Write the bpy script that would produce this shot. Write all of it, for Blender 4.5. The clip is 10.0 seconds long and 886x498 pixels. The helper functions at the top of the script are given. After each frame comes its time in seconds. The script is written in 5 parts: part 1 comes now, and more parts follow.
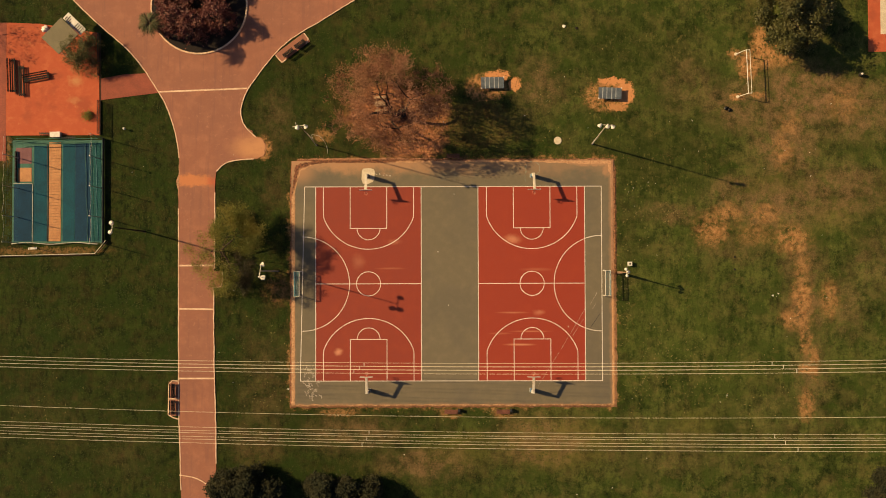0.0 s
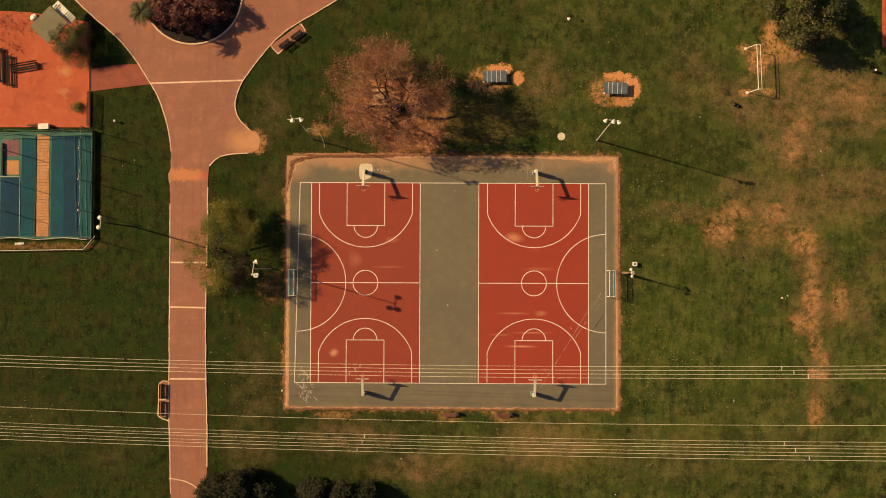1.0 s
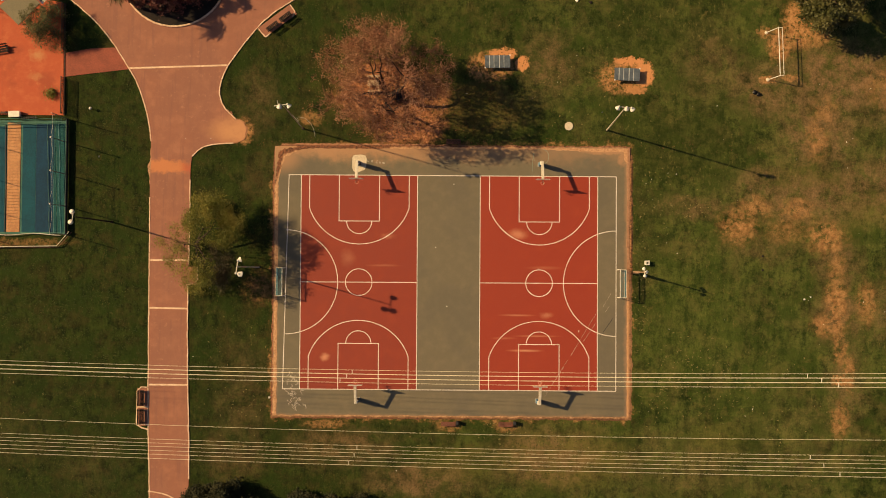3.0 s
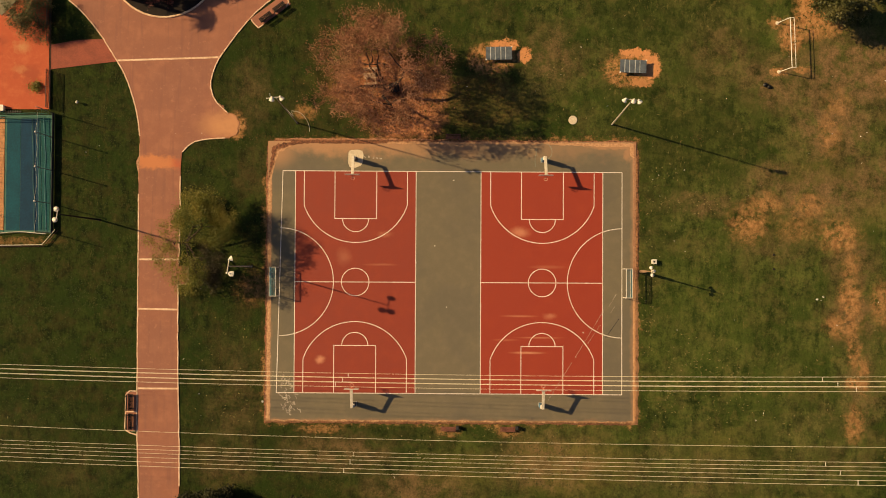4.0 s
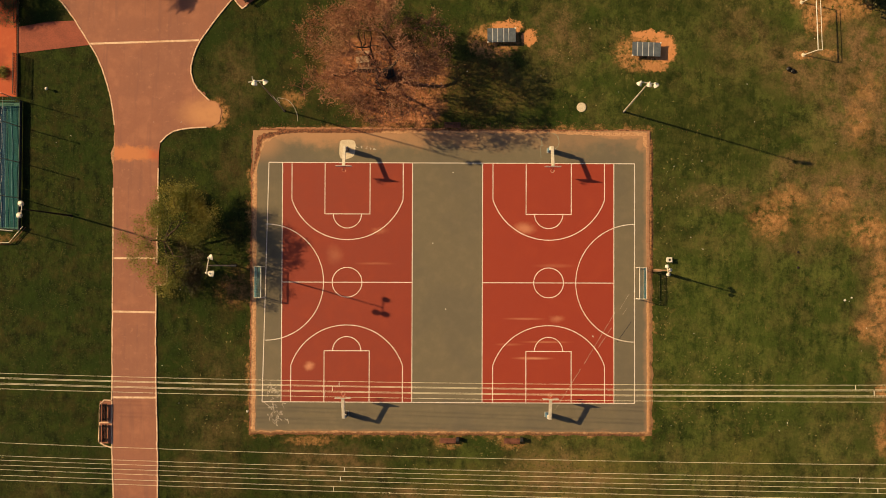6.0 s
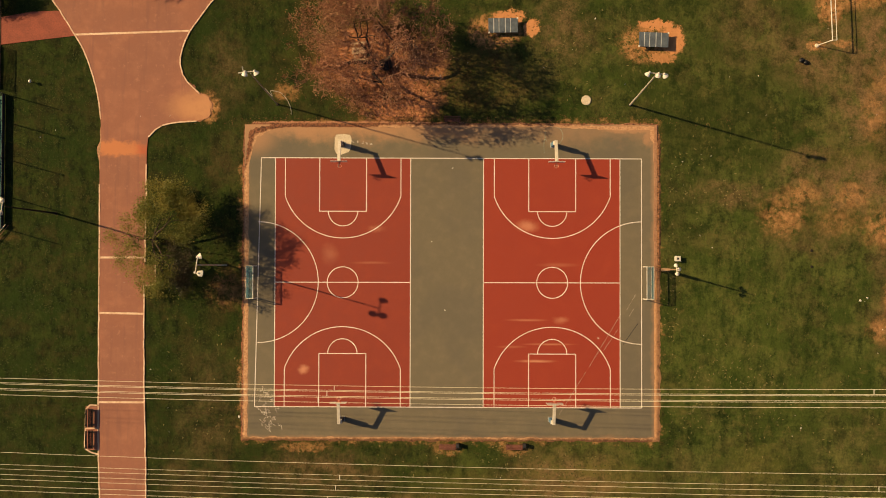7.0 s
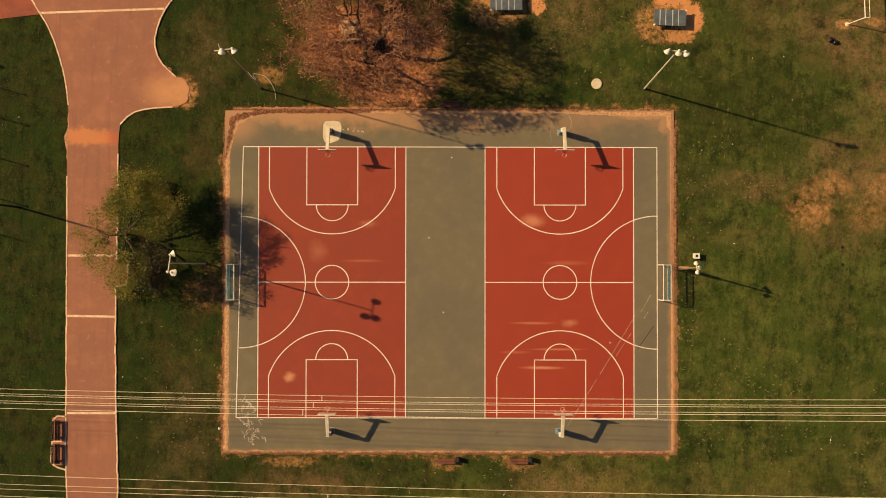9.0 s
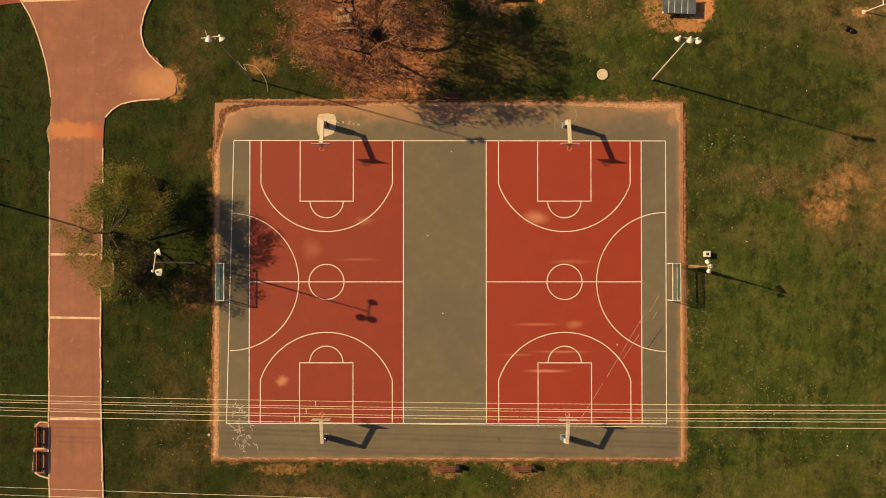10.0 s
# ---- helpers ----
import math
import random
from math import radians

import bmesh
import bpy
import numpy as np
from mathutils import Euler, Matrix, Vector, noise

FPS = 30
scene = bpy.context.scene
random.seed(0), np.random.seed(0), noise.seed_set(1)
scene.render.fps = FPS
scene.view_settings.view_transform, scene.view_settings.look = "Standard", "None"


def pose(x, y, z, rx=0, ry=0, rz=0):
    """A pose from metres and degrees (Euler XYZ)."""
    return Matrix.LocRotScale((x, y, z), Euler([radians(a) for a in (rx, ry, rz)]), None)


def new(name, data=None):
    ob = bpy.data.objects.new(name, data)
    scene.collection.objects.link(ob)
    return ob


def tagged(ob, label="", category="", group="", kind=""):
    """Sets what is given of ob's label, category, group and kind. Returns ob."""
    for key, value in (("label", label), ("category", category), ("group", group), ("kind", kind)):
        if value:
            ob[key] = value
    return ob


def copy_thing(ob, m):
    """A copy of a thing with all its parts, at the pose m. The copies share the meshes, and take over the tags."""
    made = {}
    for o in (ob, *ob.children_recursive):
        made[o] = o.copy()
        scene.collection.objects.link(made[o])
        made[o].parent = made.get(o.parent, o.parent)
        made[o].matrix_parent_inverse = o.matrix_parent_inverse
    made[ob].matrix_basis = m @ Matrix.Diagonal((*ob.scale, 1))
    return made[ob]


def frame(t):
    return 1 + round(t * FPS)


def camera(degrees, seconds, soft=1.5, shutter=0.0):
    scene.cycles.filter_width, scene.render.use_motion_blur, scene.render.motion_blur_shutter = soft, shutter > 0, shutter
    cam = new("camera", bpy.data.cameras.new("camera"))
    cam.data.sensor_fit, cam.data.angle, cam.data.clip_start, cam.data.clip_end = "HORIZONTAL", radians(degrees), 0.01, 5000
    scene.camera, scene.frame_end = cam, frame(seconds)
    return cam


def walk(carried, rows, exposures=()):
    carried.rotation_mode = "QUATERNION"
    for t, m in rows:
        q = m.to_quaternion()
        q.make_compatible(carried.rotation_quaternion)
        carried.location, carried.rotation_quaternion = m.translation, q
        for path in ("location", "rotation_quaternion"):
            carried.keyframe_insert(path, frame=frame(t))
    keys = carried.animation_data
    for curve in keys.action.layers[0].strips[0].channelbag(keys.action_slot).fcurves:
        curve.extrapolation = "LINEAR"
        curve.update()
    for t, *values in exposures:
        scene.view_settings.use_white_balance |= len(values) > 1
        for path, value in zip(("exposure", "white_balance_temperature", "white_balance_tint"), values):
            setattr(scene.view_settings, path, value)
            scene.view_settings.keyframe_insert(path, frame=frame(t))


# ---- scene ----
cam = camera(51.0, 10.0, soft=1.0)
PATH = [
    (0.0, 0.15, 1.858, 133.933, 1.335, 0.484, -0.203),
    (0.5, 0.136, 1.874, 132.05, 1.3, 0.458, 0.056),
    (1.0, 0.122, 1.887, 129.98, 1.265, 0.44, 0.225),
    (1.5, 0.11, 1.897, 127.88, 1.24, 0.425, 0.3),
    (2.0, 0.098, 1.905, 125.73, 1.218, 0.406, 0.36),
    (2.5, 0.087, 1.909, 123.57, 1.198, 0.388, 0.358),
    (4.5, 0.053, 1.903, 115.02, 1.113, 0.336, 0.265),
    (5.5, 0.041, 1.884, 110.73, 1.093, 0.3, 0.22),
    (7.0, 0.03, 1.835, 104.53, 1.062, 0.256, 0.145),
    (7.5, 0.028, 1.813, 102.38, 1.052, 0.24, 0.13),
    (9.0, 0.027, 1.733, 96.05, 1.018, 0.162, 0.07),
    (10.0, 0.032, 1.666, 91.99, 0.989, 0.135, -0.002),
]
walk(cam, [(t, pose(x, y, z, rx, ry, rz)) for t, x, y, z, rx, ry, rz in PATH])

# ---- light: clear low sun from the west-north-west, blue sky ----
SUN_DIR = Vector((1.35, -0.379, -1.0)).normalized()
sun_data = bpy.data.lights.new("sun", "SUN")
sun_data.energy, sun_data.angle, sun_data.color = 5.9, radians(0.6), (1.0, 0.67, 0.30)
sun = new("sun", sun_data)
sun.rotation_mode = "QUATERNION"
sun.rotation_quaternion = SUN_DIR.to_track_quat("-Z", "Y")
world = bpy.data.worlds.new("sky")
scene.world = world
world.use_nodes = True
sky = world.node_tree.nodes.new("ShaderNodeTexSky")
sky.sky_type, sky.sun_disc = "NISHITA", False
sky.air_density, sky.dust_density, sky.ozone_density = 1.0, 3.0, 0.6
sky.sun_elevation, sky.sun_rotation = radians(35.5), radians(-74.3)
world.node_tree.links.new(sky.outputs[0], world.node_tree.nodes["Background"].inputs[0])
world.node_tree.nodes["Background"].inputs[1].default_value = 0.045
scene.view_settings.exposure = 0.08


# ---- materials ----
class Graph:
    """A small helper to write node materials."""

    def __init__(self, name):
        self.mat = bpy.data.materials.new(name)
        self.mat.use_nodes = True
        self.tree = self.mat.node_tree
        self.bsdf = self.tree.nodes["Principled BSDF"]
        self.pos = self.add("ShaderNodeNewGeometry").outputs["Position"]

    def put(self, socket, value):
        if isinstance(value, bpy.types.NodeSocket):
            self.tree.links.new(value, socket)
        elif isinstance(value, tuple) and len(value) == 3 and len(socket.default_value) == 4:
            socket.default_value = (*value, 1)
        else:
            socket.default_value = value

    def add(self, kind, *values):
        node = self.tree.nodes.new(kind)
        for i, v in enumerate(values):
            if v is not None:
                self.put(node.inputs[i], v)
        return node

    def math(self, op, a, b=0.0, c=0.0):
        node = self.add("ShaderNodeMath", a, b, c)
        node.operation = op
        return node.outputs[0]

    def vec(self, op, a, b):
        node = self.add("ShaderNodeVectorMath", a, b)
        node.operation = op
        return node.outputs["Value"] if op == "LENGTH" else node.outputs[0]

    def noise(self, scale, detail=4.0, rough=0.55, vector=None, colour=False):
        node = self.add("ShaderNodeTexNoise")
        self.put(node.inputs["Vector"], vector or self.pos)
        node.inputs["Scale"].default_value, node.inputs["Detail"].default_value = scale, detail
        node.inputs["Roughness"].default_value = rough
        return node.outputs[1] if colour else node.outputs[0]

    def ramp(self, value, lo, hi, a=0.0, b=1.0):
        node = self.add("ShaderNodeMapRange", value, lo, hi, a, b)
        node.interpolation_type = "SMOOTHSTEP"
        return node.outputs[0]

    def mix(self, fac, a, b):
        node = self.add("ShaderNodeMix")
        node.data_type = "RGBA"
        self.put(node.inputs[0], fac), self.put(node.inputs[6], a), self.put(node.inputs[7], b)
        return node.outputs[2]

    def bump(self, height, strength, distance):
        node = self.add("ShaderNodeBump")
        node.inputs["Strength"].default_value, node.inputs["Distance"].default_value = strength, distance
        self.put(node.inputs["Height"], height)
        self.put(self.bsdf.inputs["Normal"], node.outputs[0])

    def blob(self, where, x, y, rx, ry, weight=1.0, inner=0.55, outer=1.2):
        d = self.vec("MULTIPLY", self.vec("SUBTRACT", where, (x, y, 0.0)), (1 / rx, 1 / ry, 0.0))
        return self.ramp(self.vec("LENGTH", d, (0.0, 0.0, 0.0)), outer, inner, 0.0, weight)

    def most(self, values):
        out = values[0]
        for v in values[1:]:
            out = self.math("MAXIMUM", out, v)
        return out

    def done(self, colour, rough=0.8, metal=0.0):
        self.put(self.bsdf.inputs["Base Color"], colour)
        self.put(self.bsdf.inputs["Roughness"], rough)
        self.put(self.bsdf.inputs["Metallic"], metal)
        return self.mat


def surface(name, colour, dark, rough=0.7, fine=14.0, coarse=1.2, metal=0.0, bump=0.3, spread=0.7):
    """A plain surface with grain and larger stains."""
    g = Graph(name)
    a, b = g.noise(fine, 3), g.noise(coarse, 5, 0.65)
    m = g.math("ADD", g.math("MULTIPLY", a, 0.45), g.math("MULTIPLY", b, 0.55))
    c = g.mix(g.ramp(m, 0.5 - 0.5 * spread * 0.5, 0.5 + 0.5 * spread * 0.5), dark, colour)
    if bump:
        g.bump(a, bump, 0.02)
    return g.done(c, rough, metal)


def leaf_material(name, colours, glow=0.25, rough=0.55):
    g = Graph(name)
    rnd = g.tree.nodes.new("ShaderNodeNewGeometry").outputs["Random Per Island"]
    c = g.mix(rnd, colours[0], colours[1])
    c = g.mix(g.ramp(g.noise(0.45, 3), 0.4, 0.65), c, colours[2])
    mat = g.done(c, rough)
    thin = g.add("ShaderNodeBsdfTranslucent", c)
    blend = g.add("ShaderNodeMixShader", glow, g.bsdf.outputs[0], thin.outputs[0])
    g.tree.links.new(blend.outputs[0], g.tree.nodes["Material Output"].inputs[0])
    return mat


def ground_material():
    """Tired turf: mottled green and olive, straw and bare soil where feet wear it, litter under the bare tree."""
    g = Graph("grass_and_soil")
    half = (0.5, 0.5, 0.5)
    wob = g.vec("SUBTRACT", g.noise(0.4, 6, 0.68, colour=True), half)
    soft = g.vec("ADD", g.pos, g.vec("MULTIPLY", wob, (9.0, 9.0, 0.0)))
    near = g.vec("ADD", g.pos, g.vec("MULTIPLY", wob, (4.5, 4.5, 0.0)))
    tight = g.vec("ADD", g.pos, g.vec("MULTIPLY", g.vec("SUBTRACT", g.noise(1.3, 6, 0.74, colour=True), half), (2.6, 2.6, 0.0)))
    axes = g.add("ShaderNodeSeparateXYZ", g.pos)
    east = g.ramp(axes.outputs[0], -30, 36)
    fine, mid, patch = g.noise(4.2, 5, 0.72), g.noise(0.6, 6, 0.7), g.noise(0.19, 6, 0.64, vector=soft)
    smear = g.noise(1.0, 5, 0.62, vector=g.vec("MULTIPLY", g.pos, (1.3, 0.42, 0.0)))
    grain = g.math("ADD", g.math("MULTIPLY", fine, 0.27), g.math("ADD", g.math("MULTIPLY", mid, 0.43), g.math("MULTIPLY", smear, 0.3)))
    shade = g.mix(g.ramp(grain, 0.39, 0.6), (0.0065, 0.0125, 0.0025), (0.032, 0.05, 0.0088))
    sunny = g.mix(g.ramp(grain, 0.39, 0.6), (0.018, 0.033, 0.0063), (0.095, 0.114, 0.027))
    # Grass tone itself is mixed darker to the west, lighter to the east.
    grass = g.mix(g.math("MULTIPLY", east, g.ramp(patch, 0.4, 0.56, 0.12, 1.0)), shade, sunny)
    # dull brownish thatch and fresher green in drifts
    thatch = g.math("MULTIPLY", g.ramp(g.noise(0.33, 6, 0.7, vector=near), 0.45, 0.62, 0.0, 0.62), g.ramp(mid, 0.35, 0.6, 0.4, 1.0))
    grass = g.mix(thatch, grass, g.mix(east, (0.04, 0.032, 0.0105), (0.104, 0.09, 0.031)))
    lush = g.math("MULTIPLY", g.ramp(g.noise(0.24, 5, 0.64), 0.48, 0.6, 0.0, 0.8), g.ramp(grain, 0.4, 0.58, 0.4, 1.0))
    grass = g.mix(lush, grass, g.mix(east, (0.016, 0.034, 0.005), (0.028, 0.052, 0.007)))
    fresh_at = ((29, 18, 11, 7, 1.0), (28, 33.5, 11, 6, 0.85), (33, 24, 6, 5, 0.6), (45, 7.5, 2.2, 1.6, 0.7), (57, 20, 3, 3, 0.5), (38, -22, 6, 4, 0.4), (27, 8, 2, 6, 0.6), (60, 8, 4, 4, 0.4))
    fresh = g.math("MULTIPLY", g.most([g.blob(near, *e, 0.4, 1.2) for e in fresh_at]), g.ramp(mid, 0.3, 0.6, 1.0, 0.6))
    grass = g.mix(fresh, grass, g.mix(g.ramp(grain, 0.4, 0.6), (0.0185, 0.03, 0.0055), (0.04, 0.052, 0.0105)))
    pale_at = ((15, -23, 10, 4.5, 0.85), (1, -24, 7, 3.5, 0.5), (35, -20, 5, 3, 0.35), (55, 10, 5, 3, 0.4), (47, 14, 6, 2, 0.4))
    pale = g.math("MULTIPLY", g.most([g.blob(near, *e, 0.2, 1.2) for e in pale_at]), g.ramp(grain, 0.36, 0.58, 0.3, 0.9))
    grass = g.mix(pale, grass, (0.15, 0.135, 0.034))
    meadow = g.math("MULTIPLY", g.most([g.blob(near, *e, 0.3, 1.2) for e in ((33, -5, 9, 10, 0.75), (41, -13, 8, 7, 0.6), (27, -9, 3, 8, 0.7), (57, -9, 4, 6, 0.5))]), g.ramp(mid, 0.3, 0.62, 1.0, 0.6))
    grass = g.mix(meadow, grass, g.mix(g.ramp(grain, 0.38, 0.62), (0.022, 0.042, 0.0065), (0.082, 0.108, 0.0215)))
    # short pale streaks of withered blades, thicker in some places
    blades = g.noise(1.0, 6, 0.75, vector=g.vec("MULTIPLY", g.pos, (2.4, 1.1, 0.0)))
    blades = g.math("MULTIPLY", g.ramp(blades, 0.54, 0.68), g.ramp(g.noise(0.16, 5, 0.66), 0.42, 0.6, 0.05, 0.75))
    grass = g.mix(blades, grass, g.mix(east, (0.075, 0.072, 0.022), (0.15, 0.135, 0.045)))
    smudge = g.math("MULTIPLY", g.ramp(g.noise(0.85, 4, 0.6, vector=near), 0.56, 0.68, 0.0, 0.45), g.ramp(g.noise(0.11, 4, 0.6), 0.4, 0.6, 0.2, 1.0))
    grass = g.mix(smudge, grass, g.mix(east, (0.06, 0.052, 0.016), (0.135, 0.112, 0.036)))
    # straw-coloured turf, in the east and along the south
    straw_at = ((43, 25.5, 8, 4.5, 0.75), (51, 27, 9, 6, 0.95), (48.3, 20, 6, 6, 0.85), (58, 25, 7, 6, 0.8), (41, 13, 5, 3, 0.6), (47, 11, 8, 4, 0.85), (56, 13, 8, 5, 0.7), (32, 10, 6, 1.8, 0.6),
                (50.5, 3, 3.5, 4, 0.65), (51, -4, 3.5, 5, 0.7), (57, -4, 3, 5, 0.5), (52, -13, 3, 6, 0.5), (61, 3, 4, 5, 0.4), (41, 5, 6, 2.5, 0.35))
    south_at = ((-4, -26, 8, 2.6, 0.7), (13, -22.5, 8, 4.0, 0.75), (-14, -21.5, 8, 3, 0.6), (30, -24, 11, 4.5, 0.22), (-27, -15, 4, 9, 0.3), (-28, -23, 4.5, 4, 0.4), (46, -20, 8, 6, 0.18), (13, 28.5, 4, 5, 0.6), (-24, 14, 4, 4, 0.15),
                (-46, -24, 5, 4, 0.15), (-58, -20, 9, 5, 0.12), (34, 29, 5, 6, 0.45), (-25, 24, 3, 5, 0.35))
    dry = g.most([g.blob(near, *e, 0.35, 1.25) for e in straw_at + south_at])
    dry = g.math("MULTIPLY", g.math("MULTIPLY", dry, g.math("SUBTRACT", 1.0, g.math("MULTIPLY", fresh, 0.8))), g.ramp(g.noise(0.55, 6, 0.68), 0.36, 0.6, 0.2, 1.0))
    straw = g.mix(g.ramp(g.math("MULTIPLY", g.math("ADD", fine, mid), 0.5), 0.36, 0.64), (0.09, 0.066, 0.028), (0.24, 0.148, 0.08))
    colour = g.mix(dry, grass, straw)
    # bare soil in ragged veins and patches
    vein = g.ramp(g.math("ABSOLUTE", g.math("SUBTRACT", g.noise(0.3, 6, 0.66, vector=near), 0.5)), 0.05, 0.0, 0.0, 0.9)
    rag = g.math("MAXIMUM", g.ramp(g.noise(0.75, 6, 0.72), 0.36, 0.64), vein)
    veins_at = ((37.8, 7.6, 2.8, 2.6, 0.95), (40.0, 9.9, 2.4, 1.8, 0.9), (45.5, 9.8, 2.6, 1.6, 0.85), (49.3, 6.2, 3.0, 2.4, 0.95), (44, 7, 3, 2, 0.5), (50.6, -2.3, 1.7, 3.6, 1.0), (49.6, -5.2, 2.6, 1.7, 0.9),
                (54.5, -2.4, 1.6, 3.0, 0.8), (50.7, 1.5, 1.2, 3.5, 0.7), (51.0, -8.0, 0.8, 3.0, 0.9), (52.1, -11.5, 0.8, 2.8, 0.9), (51.0, -17.6, 1.3, 2.6, 0.9), (48.1, 18.9, 1.6, 3.0, 0.7), (49, 22.6, 2, 2.4, 0.55), (57, 26, 3, 3, 0.5), (-25.0, -0.8, 2.0, 2.4, 0.6))
    bare = g.math("MULTIPLY", g.most([g.blob(tight, *e, 0.3, 1.3) for e in veins_at]), rag)
    close_at = ((45.9, 34.2, 2.4, 3.6, 1.0), (43.3, 31.4, 1.7, 2.4, 0.95), (47.8, 32.5, 2.6, 1.4, 0.7), (41.6, 26.9, 1.0, 0.6, 0.9), (44.6, 27.0, 1.1, 0.5, 0.8), (41.4, 33.0, 1.2, 0.8, 0.7), (-18.2, 21.4, 1.6, 1.1, 0.6), (-27.0, 19.7, 1.3, 1.7, 0.95),
                (51.0, -12.6, 1.3, 0.7, 1.0), (0.1, -18.7, 1.9, 0.7, 0.55), (7.5, -18.7, 1.9, 0.7, 0.55), (-16, -18.5, 3, 0.6, 0.6), (-58, 4.9, 9, 0.6, 0.4), (-64.6, 20, 1.0, 3, 0.5))
    close = g.most([g.blob(tight, *e) for e in close_at])
    bare = g.math("MAXIMUM", bare, g.math("MULTIPLY", close, g.ramp(g.noise(2.2, 6, 0.75), 0.34, 0.54)))
    # trodden ovals round the two tables: smooth on the sunny side, scuffed elsewhere
    smooth = g.most([g.blob(tight, *e, 0.75, 1.05) for e in ((7.0, 30.1, 2.0, 0.8, 1.0), (9.6, 28.8, 0.9, 1.2, 1.0), (25.5, 27.5, 1.4, 1.9, 1.0), (23.6, 29.2, 2.2, 0.7, 1.0), (24.3, 25.4, 1.6, 0.6, 0.8))])
    scuffed = g.most([g.blob(tight, *e, 0.7, 1.1) for e in ((5.4, 28.5, 3.3, 2.1, 1.0), (22.6, 27.0, 3.4, 2.4, 0.95))])
    scuffed = g.math("MULTIPLY", scuffed, g.ramp(g.noise(1.9, 6, 0.75), 0.38, 0.56, 0.1, 1.0))
    worn = g.math("MAXIMUM", smooth, scuffed)
    bare = g.math("MAXIMUM", bare, worn)
    # rusty litter under the bare tree
    leafy = g.most([g.blob(near, *e, 0.6, 1.2) for e in ((-8.6, 25.0, 6.4, 4.7, 1.0), (-5.5, 20.6, 5.0, 3.2, 1.0), (-3.5, 24.5, 4.0, 4.0, 0.75), (-8.5, 25.6, 9.0, 6.2, 0.12), (4.0, 22.8, 7.0, 3.6, 0.1))])
    leafy = g.math("MULTIPLY", leafy, g.ramp(g.noise(0.9, 6, 0.75), 0.3, 0.52, 0.35, 1.0))
    # crumbs of soil beside the slab, in broken runs
    rim = g.add("ShaderNodeSeparateXYZ", tight)
    dx = g.math("SUBTRACT", g.math("ABSOLUTE", g.math("SUBTRACT", rim.outputs[0], 0.35)), 23.2)
    dy = g.math("SUBTRACT", g.math("ABSOLUTE", g.math("SUBTRACT", rim.outputs[1], 0.12)), 17.68)
    border = g.math("MULTIPLY", g.ramp(g.math("MAXIMUM", dx, dy), 0.85, 0.2), g.ramp(g.noise(0.45, 6, 0.72), 0.48, 0.62, 0.05, 0.8))
    bare = g.math("MAXIMUM", bare, border)
    soil = g.mix(g.ramp(g.noise(1.4, 6, 0.72), 0.32, 0.68), (0.23, 0.115, 0.046), (0.5, 0.27, 0.12))
    colour = g.mix(leafy, colour, g.mix(g.ramp(g.noise(3.0, 6, 0.75), 0.35, 0.68), (0.22, 0.087, 0.044), (0.57, 0.26, 0.135)))
    soil = g.mix(g.math("MULTIPLY", smooth, 0.85), soil, (0.58, 0.27, 0.12))
    colour = g.mix(bare, colour, soil)
    g.bsdf.inputs["Specular IOR Level"].default_value = 0.15
    g.bump(g.math("ADD", fine, g.math("MULTIPLY", g.noise(1.9, 5, 0.65), 2.2)), 0.55, 0.1)
    return g.done(colour, 0.95)


